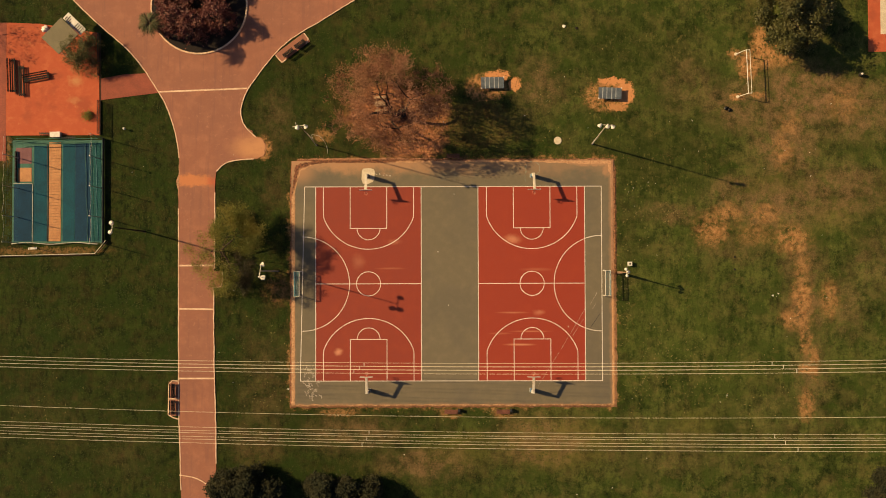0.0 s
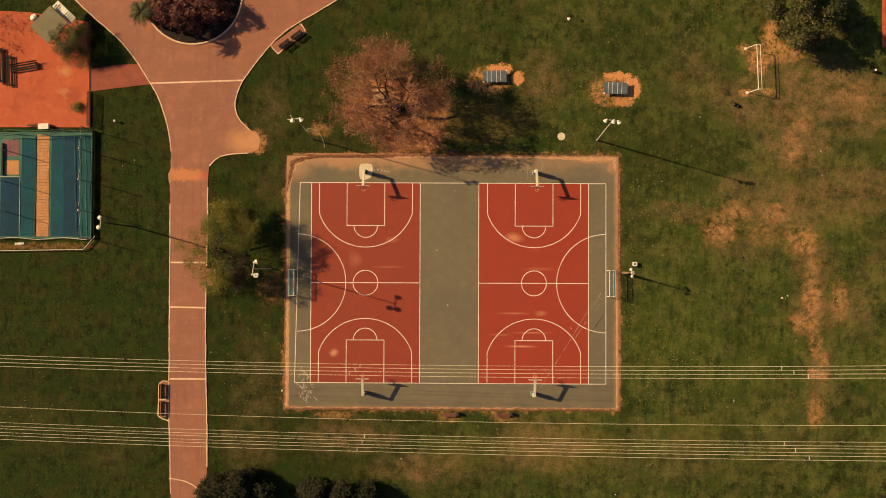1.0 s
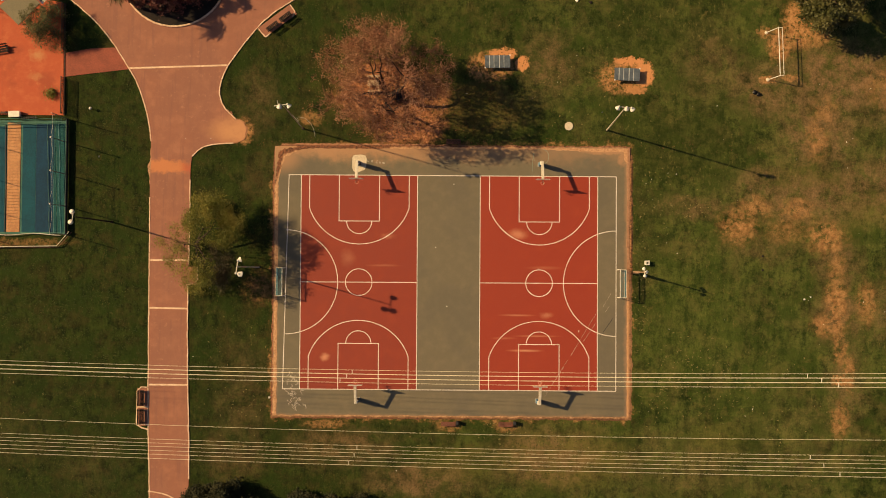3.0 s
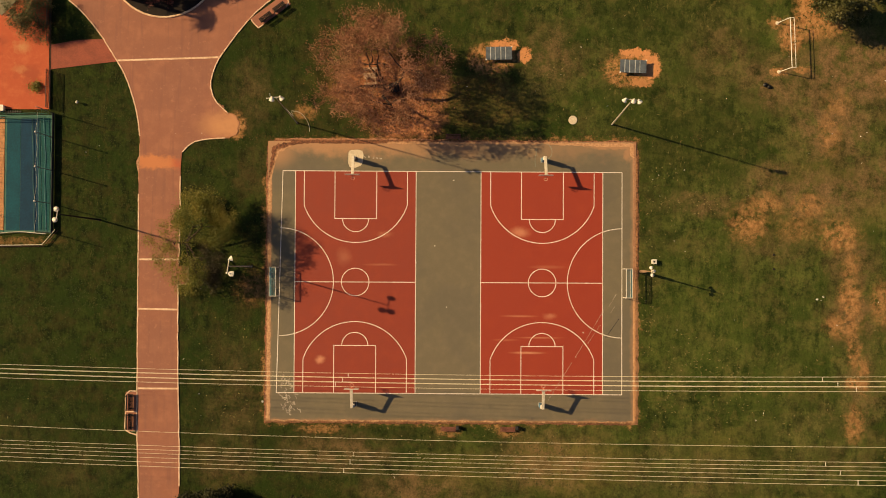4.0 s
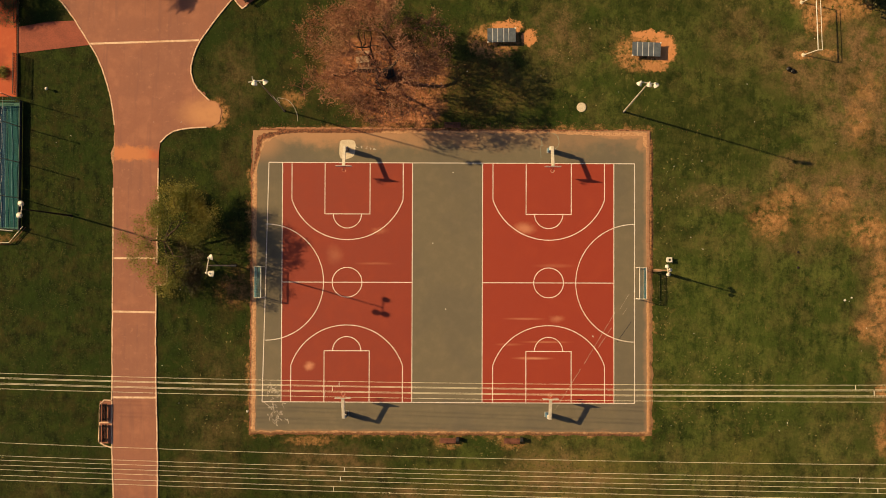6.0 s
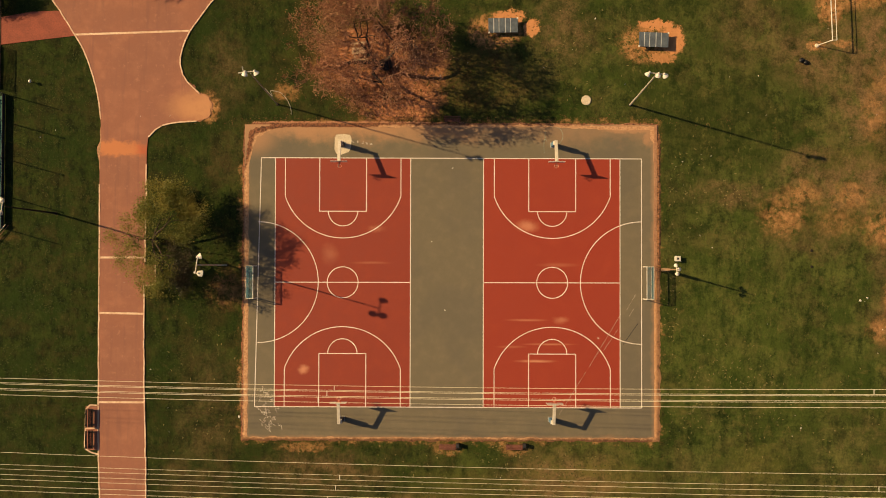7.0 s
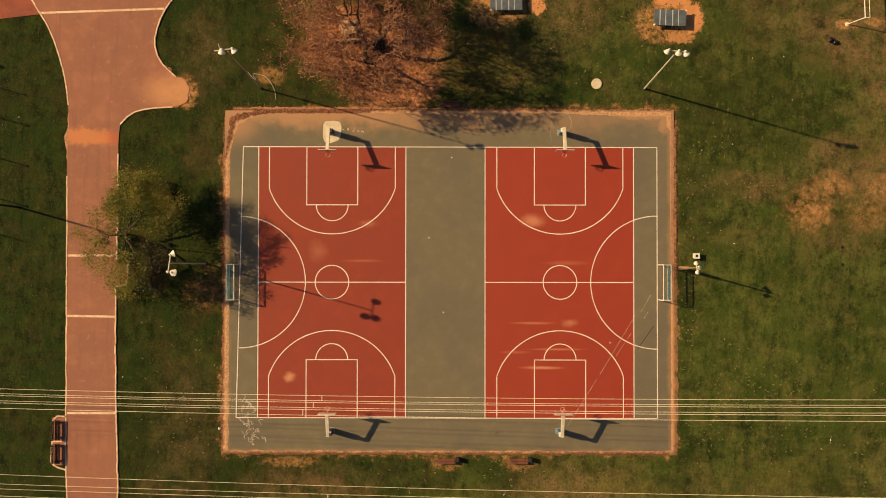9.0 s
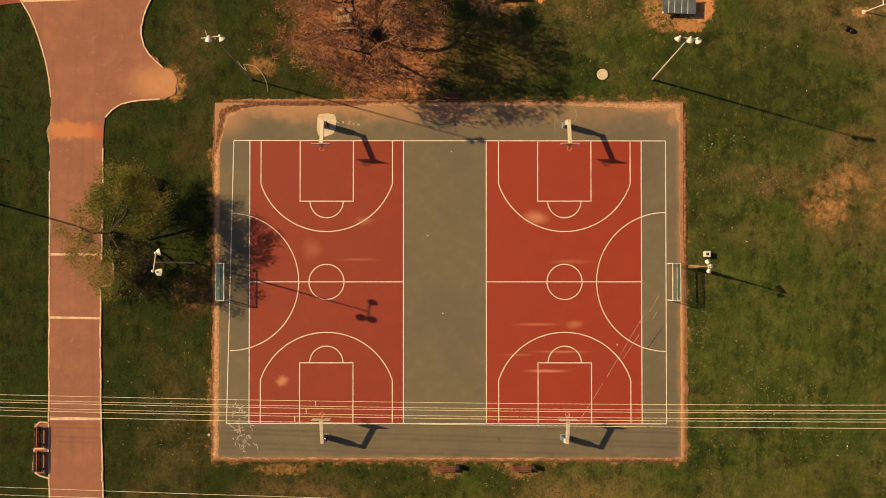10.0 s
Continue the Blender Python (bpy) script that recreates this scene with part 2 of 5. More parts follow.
def asphalt_material():
    g = Graph("court_asphalt")
    fine, mid, big = g.noise(18, 3, 0.7), g.noise(0.8, 5, 0.6), g.noise(0.12, 4)
    c = g.mix(fine, (0.119, 0.104, 0.074), (0.168, 0.147, 0.103))
    c = g.mix(g.ramp(mid, 0.4, 0.75, 0, 0.35), c, (0.21, 0.17, 0.118))
    c = g.mix(g.ramp(big, 0.45, 0.6, 0, 0.3), c, (0.095, 0.09, 0.08))
    p = g.add("ShaderNodeSeparateXYZ", g.pos)
    # Dark streaks along the south: the overhead wires' faint shadows put into the colour.
    streak = g.noise(0.6, 4, 0.6, vector=g.vec("MULTIPLY", g.pos, (0.12, 3.0, 0.0)))
    low = g.math("MULTIPLY", g.ramp(streak, 0.5, 0.7, 0, 0.22), g.ramp(p.outputs[1], -13.5, -14.5))
    c = g.mix(low, c, (0.07, 0.066, 0.058))
    # blown sand along the northern and western rims
    n = g.math("MULTIPLY", g.math("SUBTRACT", g.noise(0.35, 5, 0.7), 0.5), 5.0)
    north = g.ramp(g.math("ADD", p.outputs[1], n), 15.0, 17.4, 0, 0.9)
    west = g.math("MULTIPLY", north, g.ramp(p.outputs[0], 10, -12, 0.45, 1.0))
    rim = g.ramp(g.math("ADD", g.math("MAXIMUM", g.math("SUBTRACT", g.math("ABSOLUTE", g.math("SUBTRACT", p.outputs[0], 0.35)), 22.5),
                                      g.math("SUBTRACT", g.math("ABSOLUTE", p.outputs[1]), 17.1)), g.math("MULTIPLY", n, 0.25)), -0.1, 0.5, 0, 0.5)
    corner = g.blob(g.pos, -22.3, 16.6, 3.6, 2.6, 0.85, 0.2, 1.2)
    drift = g.vec("ADD", g.pos, g.vec("MULTIPLY", g.vec("SUBTRACT", g.noise(0.9, 5, 0.7, colour=True), (0.5, 0.5, 0.5)), (2.5, 1.2, 0.0)))
    corner = g.most([corner, g.blob(drift, 20.6, 17.4, 4.2, 0.8, 0.85, 0.5, 1.1), g.blob(drift, 22.8, 16.6, 0.9, 1.6, 0.8, 0.4, 1.1), g.blob(drift, -1.5, 17.3, 7.0, 1.2, 0.7, 0.3, 1.2)])
    sand = g.math("MAXIMUM", g.math("MAXIMUM", west, rim), corner)
    c = g.mix(sand, c, g.mix(fine, (0.34, 0.185, 0.104), (0.46, 0.268, 0.152)))
    g.bump(fine, 0.4, 0.01)
    return g.done(c, 0.85)


def court_red_material():
    g = Graph("red_court_paint")
    fine, mid, big = g.noise(20, 3, 0.7), g.noise(0.7, 5, 0.6), g.noise(0.16, 4)
    c = g.mix(fine, (0.208, 0.025, 0.0115), (0.28, 0.039, 0.018))
    c = g.mix(g.ramp(mid, 0.4, 0.8, 0, 0.5), c, (0.325, 0.058, 0.028))
    c = g.mix(g.ramp(big, 0.45, 0.62, 0, 0.35), c, (0.22, 0.032, 0.02))
    side = g.add("ShaderNodeSeparateXYZ", g.pos)
    c = g.mix(g.ramp(side.outputs[0], 0.0, 3.0, 0.0, 0.45), c, (0.315, 0.034, 0.0125))
    c = g.mix(g.ramp(side.outputs[0], 0.0, -3.0, 0.0, 0.2), c, (0.2, 0.032, 0.017))
    wob = g.vec("MULTIPLY", g.vec("SUBTRACT", g.noise(0.8, 4, 0.6, colour=True), (0.5, 0.5, 0.5)), (0.9, 0.9, 0.0))
    w = g.vec("ADD", g.pos, wob)
    flat = g.vec("ADD", g.pos, g.vec("MULTIPLY", wob, (1.0, 0.12, 0.0)))
    pale = g.most([g.blob(w if e[3] > 0.31 else flat, *e, 0.0, 1.1) for e in ((-16.1, -9.8, 0.8, 0.7, 0.75), (9.0, 6.4, 1.6, 0.8, 0.6), (-8.0, 6.0, 1.2, 0.5, 0.3), (12.8, -4.2, 1.0, 0.5, 0.4), (-13.2, 3.2, 1.2, 1.4, 0.22),
                                               (10.0, -8.8, 2.6, 0.22, 0.7), (9.0, -4.2, 2.8, 0.18, 0.4), (11.5, -6.9, 3.4, 0.16, 0.45), (-8.5, 2.2, 2.6, 0.2, 0.22), (12.5, 2.0, 2.8, 0.3, 0.2), (7.2, -7.2, 2.0, 0.2, 0.25))])
    c = g.mix(g.math("MULTIPLY", pale, 1.1), c, (0.6, 0.27, 0.16))
    g.bump(fine, 0.3, 0.008)
    return g.done(c, g.ramp(mid, 0.2, 0.8, 0.6, 0.8))


def path_material():
    g = Graph("path_paving")
    fine, mid, big = g.noise(16, 4, 0.7), g.noise(0.55, 5, 0.65), g.noise(0.13, 3)
    c = g.mix(fine, (0.22, 0.09, 0.062), (0.33, 0.14, 0.095))
    c = g.mix(g.ramp(mid, 0.42, 0.75, 0, 0.55), c, (0.40, 0.175, 0.11))
    c = g.mix(g.ramp(big, 0.42, 0.62, 0, 0.4), c, (0.23, 0.105, 0.08))
    streak = g.noise(0.7, 4, 0.6, vector=g.vec("MULTIPLY", g.pos, (2.2, 0.15, 0.0)))
    c = g.mix(g.ramp(streak, 0.5, 0.7, 0, 0.55), c, (0.21, 0.095, 0.075))
    c = g.mix(g.math("MULTIPLY", g.ramp(g.noise(1.5, 5, 0.7), 0.56, 0.7, 0, 0.5), g.ramp(big, 0.4, 0.6, 0.3, 1.0)), c, (0.45, 0.215, 0.14))
    w = g.vec("ADD", g.pos, g.vec("MULTIPLY", g.vec("SUBTRACT", g.noise(0.9, 6, 0.7, colour=True), (0.5, 0.5, 0.5)), (2.0, 2.2, 0.0)))
    orange = g.blob(w, -37.0, 15.0, 6.0, 0.95, 0.9, 0.5, 1.1)
    dust = g.math("MULTIPLY", g.blob(w, -27.8, 19.7, 4.4, 2.2, 0.95, 0.2, 1.2), g.ramp(mid, 0.2, 0.5, 0.6, 1.0))
    c = g.mix(dust, c, (0.5, 0.25, 0.125))
    orange = g.math("MULTIPLY", orange, g.ramp(mid, 0.2, 0.5, 0.5, 1.0))
    c = g.mix(orange, c, g.mix(g.blob(w, -34.0, 14.8, 1.5, 1.6, 0.9, 0.2, 1.2), (0.52, 0.2, 0.085), (0.44, 0.1, 0.048)))
    g.bump(fine, 0.4, 0.01)
    return g.done(c, 0.85)


def bank_material():
    """Soil on the slab's rim: peach dust on the inner crest, red-brown earth outside, a pale crust along the north."""
    g = Graph("washed_soil")
    fine, mid = g.noise(4.5, 5, 0.75), g.noise(1.1, 5, 0.7)
    p = g.add("ShaderNodeSeparateXYZ", g.pos)
    dx = g.math("SUBTRACT", g.math("ABSOLUTE", g.math("SUBTRACT", p.outputs[0], 0.35)), 23.2)
    dy = g.math("SUBTRACT", g.math("ABSOLUTE", g.math("SUBTRACT", p.outputs[1], 0.12)), 17.68)
    edge = g.math("MAXIMUM", dx, dy)
    out = g.math("ADD", edge, g.math("MULTIPLY", g.math("SUBTRACT", mid, 0.5), 0.9))
    out = g.math("ADD", out, g.most([g.blob(g.pos, -22.8, 17.8, 4.2, 5.0, 1.25, 0.1, 1.15), g.blob(g.pos, -16.0, 18.0, 9.0, 1.6, 0.55, 0.6, 1.1)]))
    pale = g.mix(g.ramp(fine, 0.3, 0.65), (0.34, 0.17, 0.09), (0.58, 0.355, 0.205))
    dark = g.mix(g.ramp(fine, 0.36, 0.62), (0.06, 0.028, 0.017), (0.25, 0.102, 0.054))
    loose = g.mix(g.ramp(g.noise(2.6, 6, 0.75), 0.38, 0.6), (0.085, 0.042, 0.021), (0.42, 0.2, 0.09))
    c = g.mix(g.ramp(out, -0.18, 0.12), pale, dark)
    c = g.mix(g.math("MULTIPLY", g.ramp(p.outputs[0], 23.4, 23.7), 0.85), c, loose)
    peach = g.math("MULTIPLY", g.ramp(p.outputs[0], 22.9, 23.2), g.math("MULTIPLY", g.ramp(p.outputs[1], 1.5, -1.0), g.ramp(mid, 0.36, 0.56, 0.15, 0.8)))
    c = g.mix(peach, c, g.mix(fine, (0.36, 0.18, 0.085), (0.56, 0.32, 0.165)))
    c = g.mix(g.math("MULTIPLY", g.ramp(p.outputs[1], -17.2, -17.5), g.ramp(g.noise(1.7, 5, 0.72), 0.4, 0.6, 0.1, 0.85)), c, (0.19, 0.1, 0.048))
    crust = g.math("MULTIPLY", g.ramp(g.math("ADD", dy, g.math("MULTIPLY", g.math("SUBTRACT", mid, 0.5), 0.5)), 0.12, 0.26), g.math("MULTIPLY", g.ramp(p.outputs[1], 17.0, 17.4), g.ramp(fine, 0.34, 0.52, 0.1, 0.9)))
    c = g.mix(crust, c, (0.43, 0.225, 0.135))
    g.bump(fine, 0.9, 0.03)
    return g.done(c, 0.95)


def clay_material():
    """Orange play surface with trodden-in dust."""
    g = Graph("orange_play_surface")
    fine, mid, big = g.noise(9, 4, 0.7), g.noise(0.9, 5, 0.65), g.noise(0.25, 5, 0.6)
    c = g.mix(fine, (0.36, 0.072, 0.03), (0.47, 0.105, 0.045))
    c = g.mix(g.ramp(mid, 0.42, 0.75, 0, 0.6), c, (0.52, 0.15, 0.065))
    c = g.mix(g.ramp(big, 0.52, 0.68, 0, 0.75), c, (0.30, 0.065, 0.032))
    w = g.vec("ADD", g.pos, g.vec("MULTIPLY", g.vec("SUBTRACT", g.noise(1.2, 5, 0.7, colour=True), (0.5, 0.5, 0.5)), (2.0, 2.0, 0.0)))
    dust = g.math("MAXIMUM", g.blob(w, -54.3, 29.6, 1.3, 1.0, 0.7, 0.1, 1.1), g.blob(w, -54.5, 26.8, 1.4, 0.6, 0.4, 0.1, 1.1))
    dust = g.math("MAXIMUM", dust, g.ramp(g.noise(0.45, 6, 0.7), 0.6, 0.75, 0, 0.45))
    c = g.mix(dust, c, (0.5, 0.27, 0.12))
    g.bump(fine, 0.4, 0.01)
    return g.done(c, 0.9)


M = dict(
    ground=ground_material(), asphalt=asphalt_material(), red=court_red_material(), path=path_material(),
    line=surface("line_paint", (0.86, 0.83, 0.82), (0.68, 0.62, 0.57), 0.6, 9, 0.5, spread=0.6),
    chalk=surface("chalk", (0.6, 0.56, 0.5), (0.25, 0.2, 0.17), 0.9, 6, 0.9),
    teal_chalk=surface("teal_chalk", (0.34, 0.42, 0.36), (0.16, 0.19, 0.16), 0.9, 6, 0.9),
    kerb=surface("kerb_concrete", (0.86, 0.7, 0.55), (0.5, 0.3, 0.19), 0.85, 5, 0.8, spread=0.8),
    concrete=surface("pale_concrete", (0.7, 0.63, 0.51), (0.48, 0.41, 0.31), 0.85, 8, 0.9),
    white=surface("white_enamel", (0.8, 0.79, 0.75), (0.62, 0.6, 0.55), 0.4, 12, 2.0, bump=0),
    steel=surface("galvanised_steel", (0.5, 0.5, 0.49), (0.32, 0.32, 0.31), 0.5, 14, 2.0, metal=0.5, bump=0),
    pale_pole=surface("pale_pole_paint", (0.72, 0.68, 0.6), (0.5, 0.45, 0.38), 0.5, 10, 1.5, bump=0),
    tan=surface("tan_pole_paint", (0.36, 0.24, 0.15), (0.22, 0.14, 0.09), 0.7, 9, 1.5),
    glass=surface("lamp_glass", (0.75, 0.78, 0.8), (0.55, 0.58, 0.6), 0.15, 10, 2.0, bump=0),
    rim=surface("orange_rim_paint", (0.75, 0.3, 0.2), (0.5, 0.16, 0.1), 0.5, 14, 2, bump=0),
    blue=surface("blue_padding", (0.12, 0.27, 0.42), (0.06, 0.15, 0.25), 0.6, 12, 2, bump=0.1),
    pad_navy=surface("navy_padding", (0.03, 0.035, 0.05), (0.018, 0.02, 0.03), 0.7, 12, 2, bump=0.1),
    cord=surface("net_cord", (0.6, 0.58, 0.53), (0.4, 0.38, 0.35), 0.8, 14, 2, bump=0),
    teal_cord=surface("teal_net_cord", (0.13, 0.3, 0.35), (0.07, 0.18, 0.22), 0.8, 14, 2, bump=0),
    black_wood=surface("blackened_timber", (0.013, 0.008, 0.008), (0.007, 0.005, 0.005), 0.9, 9, 1.2),
    red_wood=surface("red_brown_timber", (0.2, 0.075, 0.05), (0.1, 0.035, 0.026), 0.65, 9, 1.2),
    pale_wood=surface("weathered_timber", (0.5, 0.38, 0.27), (0.3, 0.2, 0.13), 0.8, 9, 1.2),
    orange_wood=surface("orange_planks", (0.52, 0.26, 0.11), (0.36, 0.16, 0.065), 0.7, 5, 0.9),
    slate=surface("blue_grey_metal", (0.14, 0.175, 0.215), (0.07, 0.09, 0.12), 0.5, 7, 1.0, metal=0.2, bump=0.1),
    slate_pale=surface("pale_blue_grey_metal", (0.55, 0.6, 0.64), (0.36, 0.4, 0.45), 0.5, 7, 1.0, metal=0.2, bump=0.1),
    iron=surface("black_iron", (0.03, 0.03, 0.035), (0.015, 0.015, 0.018), 0.55, 12, 2.0, bump=0.1),
    clay=clay_material(),
    brick=surface("red_side_paving", (0.31, 0.082, 0.05), (0.19, 0.05, 0.034), 0.85, 6, 0.7),
    teal=surface("teal_court_turf", (0.003, 0.078, 0.12), (0.002, 0.042, 0.075), 0.95, 5, 0.5),
    teal_green=surface("green_teal_turf", (0.006, 0.085, 0.095), (0.003, 0.05, 0.06), 0.95, 5, 0.5),
    navy=surface("navy_court_turf", (0.003, 0.046, 0.105), (0.002, 0.026, 0.062), 0.95, 5, 0.5),
    green=surface("pale_green_band", (0.045, 0.165, 0.135), (0.02, 0.09, 0.075), 0.75, 6, 0.7),
    bank=bank_material(), crest=surface("pale_dust", (0.5, 0.3, 0.18), (0.27, 0.14, 0.08), 0.95, 4.5, 1.0, bump=0.7),
    earthy_kerb=surface("soil_stained_kerb", (0.4, 0.23, 0.14), (0.26, 0.13, 0.075), 0.9, 5, 0.8, bump=0.5),
    mauve=surface("mauve_panel", (0.2, 0.09, 0.11), (0.14, 0.06, 0.075), 0.8, 6, 0.7),
    olive_roof=surface("olive_grey_roof", (0.17, 0.15, 0.09), (0.12, 0.105, 0.065), 0.7, 6, 0.5),
    screen=surface("dark_windscreen", (0.018, 0.022, 0.035), (0.01, 0.012, 0.02), 0.8, 7, 1.0),
    # The shrubs' shadow over the bed is put into this near-black soil colour.
    soil=surface("shaded_planter_soil", (0.014, 0.009, 0.009), (0.007, 0.005, 0.005), 0.95, 5, 0.7, bump=0.8),
    bark=surface("dark_bark", (0.085, 0.05, 0.035), (0.03, 0.018, 0.014), 0.95, 9, 1.5, bump=0.8),
    black_bark=surface("blackish_bark", (0.055, 0.034, 0.026), (0.02, 0.013, 0.011), 0.95, 9, 1.5, bump=0.8),
    twig_bark=surface("brown_twig_bark", (0.46, 0.235, 0.15), (0.18, 0.088, 0.057), 0.95, 9, 0.5, bump=0.8),
    palm_bark=surface("palm_bark", (0.16, 0.11, 0.07), (0.07, 0.045, 0.03), 0.95, 9, 1.5, bump=0.8),
    wire=surface("weathered_wire", (0.93, 0.88, 0.7), (0.8, 0.74, 0.58), 0.4, 3, 0.4, bump=0),
    black=surface("black_plastic", (0.012, 0.012, 0.013), (0.006, 0.006, 0.007), 0.4, 9, 2.0, bump=0.2),
    leaf_rust=leaf_material("rusty_leaves", ((0.5, 0.25, 0.15), (0.3, 0.125, 0.075), (0.47, 0.29, 0.165)), 0.3),
    leaf_olive=leaf_material("olive_leaves", ((0.21, 0.22, 0.036), (0.095, 0.115, 0.02), (0.275, 0.24, 0.047)), 0.38),
    # Shade on the olive tree's south-east side is put into this leaf colour.
    leaf_shade=leaf_material("shaded_olive_leaves", ((0.036, 0.034, 0.012), (0.02, 0.021, 0.008), (0.06, 0.04, 0.017)), 0.2),
    leaf_dark=leaf_material("dark_leaves", ((0.105, 0.112, 0.032), (0.045, 0.054, 0.016), (0.135, 0.128, 0.042)), 0.3),
    leaf_south=leaf_material("deep_green_leaves", ((0.028, 0.034, 0.014), (0.015, 0.02, 0.009), (0.042, 0.042, 0.017)), 0.15, 0.95),
    leaf_palm=leaf_material("palm_leaves", ((0.075, 0.085, 0.026), (0.032, 0.042, 0.014), (0.1, 0.1, 0.034)), 0.12, 0.7),
    leaf_purple=leaf_material("purple_leaves", ((0.14, 0.036, 0.034), (0.075, 0.02, 0.023), (0.17, 0.058, 0.044)), 0.2),
    grass=leaf_material("grass_blades", ((0.036, 0.055, 0.008), (0.02, 0.035, 0.005), (0.06, 0.07, 0.013)), 0.3, 0.9),
    weed=leaf_material("straw_weeds", ((0.22, 0.19, 0.08), (0.12, 0.125, 0.04), (0.28, 0.23, 0.1)), 0.3, 0.9),
    litter=leaf_material("fallen_leaves", ((0.22, 0.09, 0.045), (0.10, 0.04, 0.025), (0.30, 0.15, 0.07)), 0.1, 0.9),
)


# ---- mesh helpers ----
def mesh_of(name, verts, faces, mat, smooth=False):
    me = bpy.data.meshes.new(name)
    me.from_pydata([tuple(v) for v in verts], [], faces)
    if smooth:
        me.polygons.foreach_set("use_smooth", [True] * len(me.polygons))
    me.materials.append(mat)
    me.update()
    return me


def part(name, bm, mat, parent=None, label="", at=None, smooth=False):
    """Links a bmesh (or a mesh) as one object under its parent."""
    if isinstance(bm, bmesh.types.BMesh):
        me = bpy.data.meshes.new(name)
        bmesh.ops.recalc_face_normals(bm, faces=bm.faces)
        bm.to_mesh(me)
        bm.free()
        me.materials.append(mat)
        if smooth:
            me.polygons.foreach_set("use_smooth", [True] * len(me.polygons))
    else:
        me = bm
    ob = new(name, me)
    ob.parent = parent
    if at is not None:
        ob.matrix_basis = at
    if label:
        tagged(ob, label)
    return ob


def thing(name, x, y, z=0.0, turn=0.0, label="", category="", group="", kind=""):
    ob = new(name)
    ob.empty_display_size = 0.3
    ob.matrix_basis = pose(x, y, z, 0, 0, turn)
    return tagged(ob, label, category, group, kind)


def box(x0, x1, y0, y1, z0, z1, bevel=0.0, bm=None, m=None):
    bm = bm or bmesh.new()
    t = Matrix.LocRotScale(((x0 + x1) / 2, (y0 + y1) / 2, (z0 + z1) / 2), None, (x1 - x0, y1 - y0, z1 - z0))
    made = bmesh.ops.create_cube(bm, size=1.0, matrix=(m @ t) if m else t)
    if bevel:
        edges = list({e for v in made["verts"] for e in v.link_edges})
        bmesh.ops.bevel(bm, geom=edges, offset=bevel, segments=1, affect="EDGES")
    return bm


def tube(points, radii, sides=8, bm=None):
    """A round bar through points."""
    bm = bm or bmesh.new()
    points = [Vector(p) for p in points]
    radii = [radii] * len(points) if isinstance(radii, (int, float)) else radii
    rings = []
    for i, p in enumerate(points):
        d = (points[min(i + 1, len(points) - 1)] - points[max(i - 1, 0)]).normalized()
        u = d.cross(Vector((0, 0, 1)) if abs(d.z) < 0.9 else Vector((1, 0, 0))).normalized()
        v = d.cross(u)
        rings.append([bm.verts.new(p + radii[i] * (math.cos(a) * u + math.sin(a) * v)) for a in (2 * math.pi * k / sides for k in range(sides))])
    for a, b in zip(rings, rings[1:]):
        for k in range(sides):
            bm.faces.new((a[k], a[(k + 1) % sides], b[(k + 1) % sides], b[k]))
    bm.faces.new(rings[0][::-1]), bm.faces.new(rings[-1])
    return bm


def lathe(profile, sides=20, bm=None, m=None):
    """A turned shape; profile: (radius, z) from one end to the other."""
    bm = bm or bmesh.new()
    m = m or Matrix()
    rings = [[bm.verts.new(m @ Vector((r * math.cos(a), r * math.sin(a), z))) for a in (2 * math.pi * k / sides for k in range(sides))] for r, z in profile]
    for a, b in zip(rings, rings[1:]):
        for k in range(sides):
            bm.faces.new((a[k], a[(k + 1) % sides], b[(k + 1) % sides], b[k]))
    bm.faces.new(rings[0][::-1]), bm.faces.new(rings[-1])
    return bm


def slab(outline, z0, z1):
    """A flat plate with any outline."""
    bm = bmesh.new()
    top = [bm.verts.new((x, y, z1)) for x, y in outline]
    low = [bm.verts.new((x, y, z0)) for x, y in outline]
    n = len(outline)
    bm.faces.new(top), bm.faces.new(low[::-1])
    for k in range(n):
        bm.faces.new((top[k], low[k], low[(k + 1) % n], top[(k + 1) % n]))
    bmesh.ops.triangulate(bm, faces=[f for f in bm.faces if len(f.verts) > 4])
    return bm


def spline(points, step=0.8):
    """A smooth line through a few points."""
    out = []
    p = [Vector(q) for q in points]
    p = [2 * p[0] - p[1]] + p + [2 * p[-1] - p[-2]]
    for a, b, c, d in zip(p, p[1:], p[2:], p[3:]):
        n = max(2, int((c - b).length / step))
        for k in range(n):
            t = k / n
            out.append(0.5 * (2 * b + (c - a) * t + (2 * a - 5 * b + 4 * c - d) * t * t + (3 * b - a - 3 * c + d) * t ** 3))
    return out + [p[-2]]


def ring_strip(cx, cy, r, w, a0, a1, z0, z1, n=48):
    """A flat arc with width w."""
    bm = bmesh.new()
    cols = []
    for k in range(n + 1):
        a = radians(a0 + (a1 - a0) * k / n)
        cols.append([bm.verts.new((cx + q * math.cos(a), cy + q * math.sin(a), z)) for q, z in ((r - w / 2, z0), (r - w / 2, z1), (r + w / 2, z1), (r + w / 2, z0))])
    for a, b in zip(cols, cols[1:]):
        for i in range(3):
            bm.faces.new((a[i], a[i + 1], b[i + 1], b[i]))
    return bm


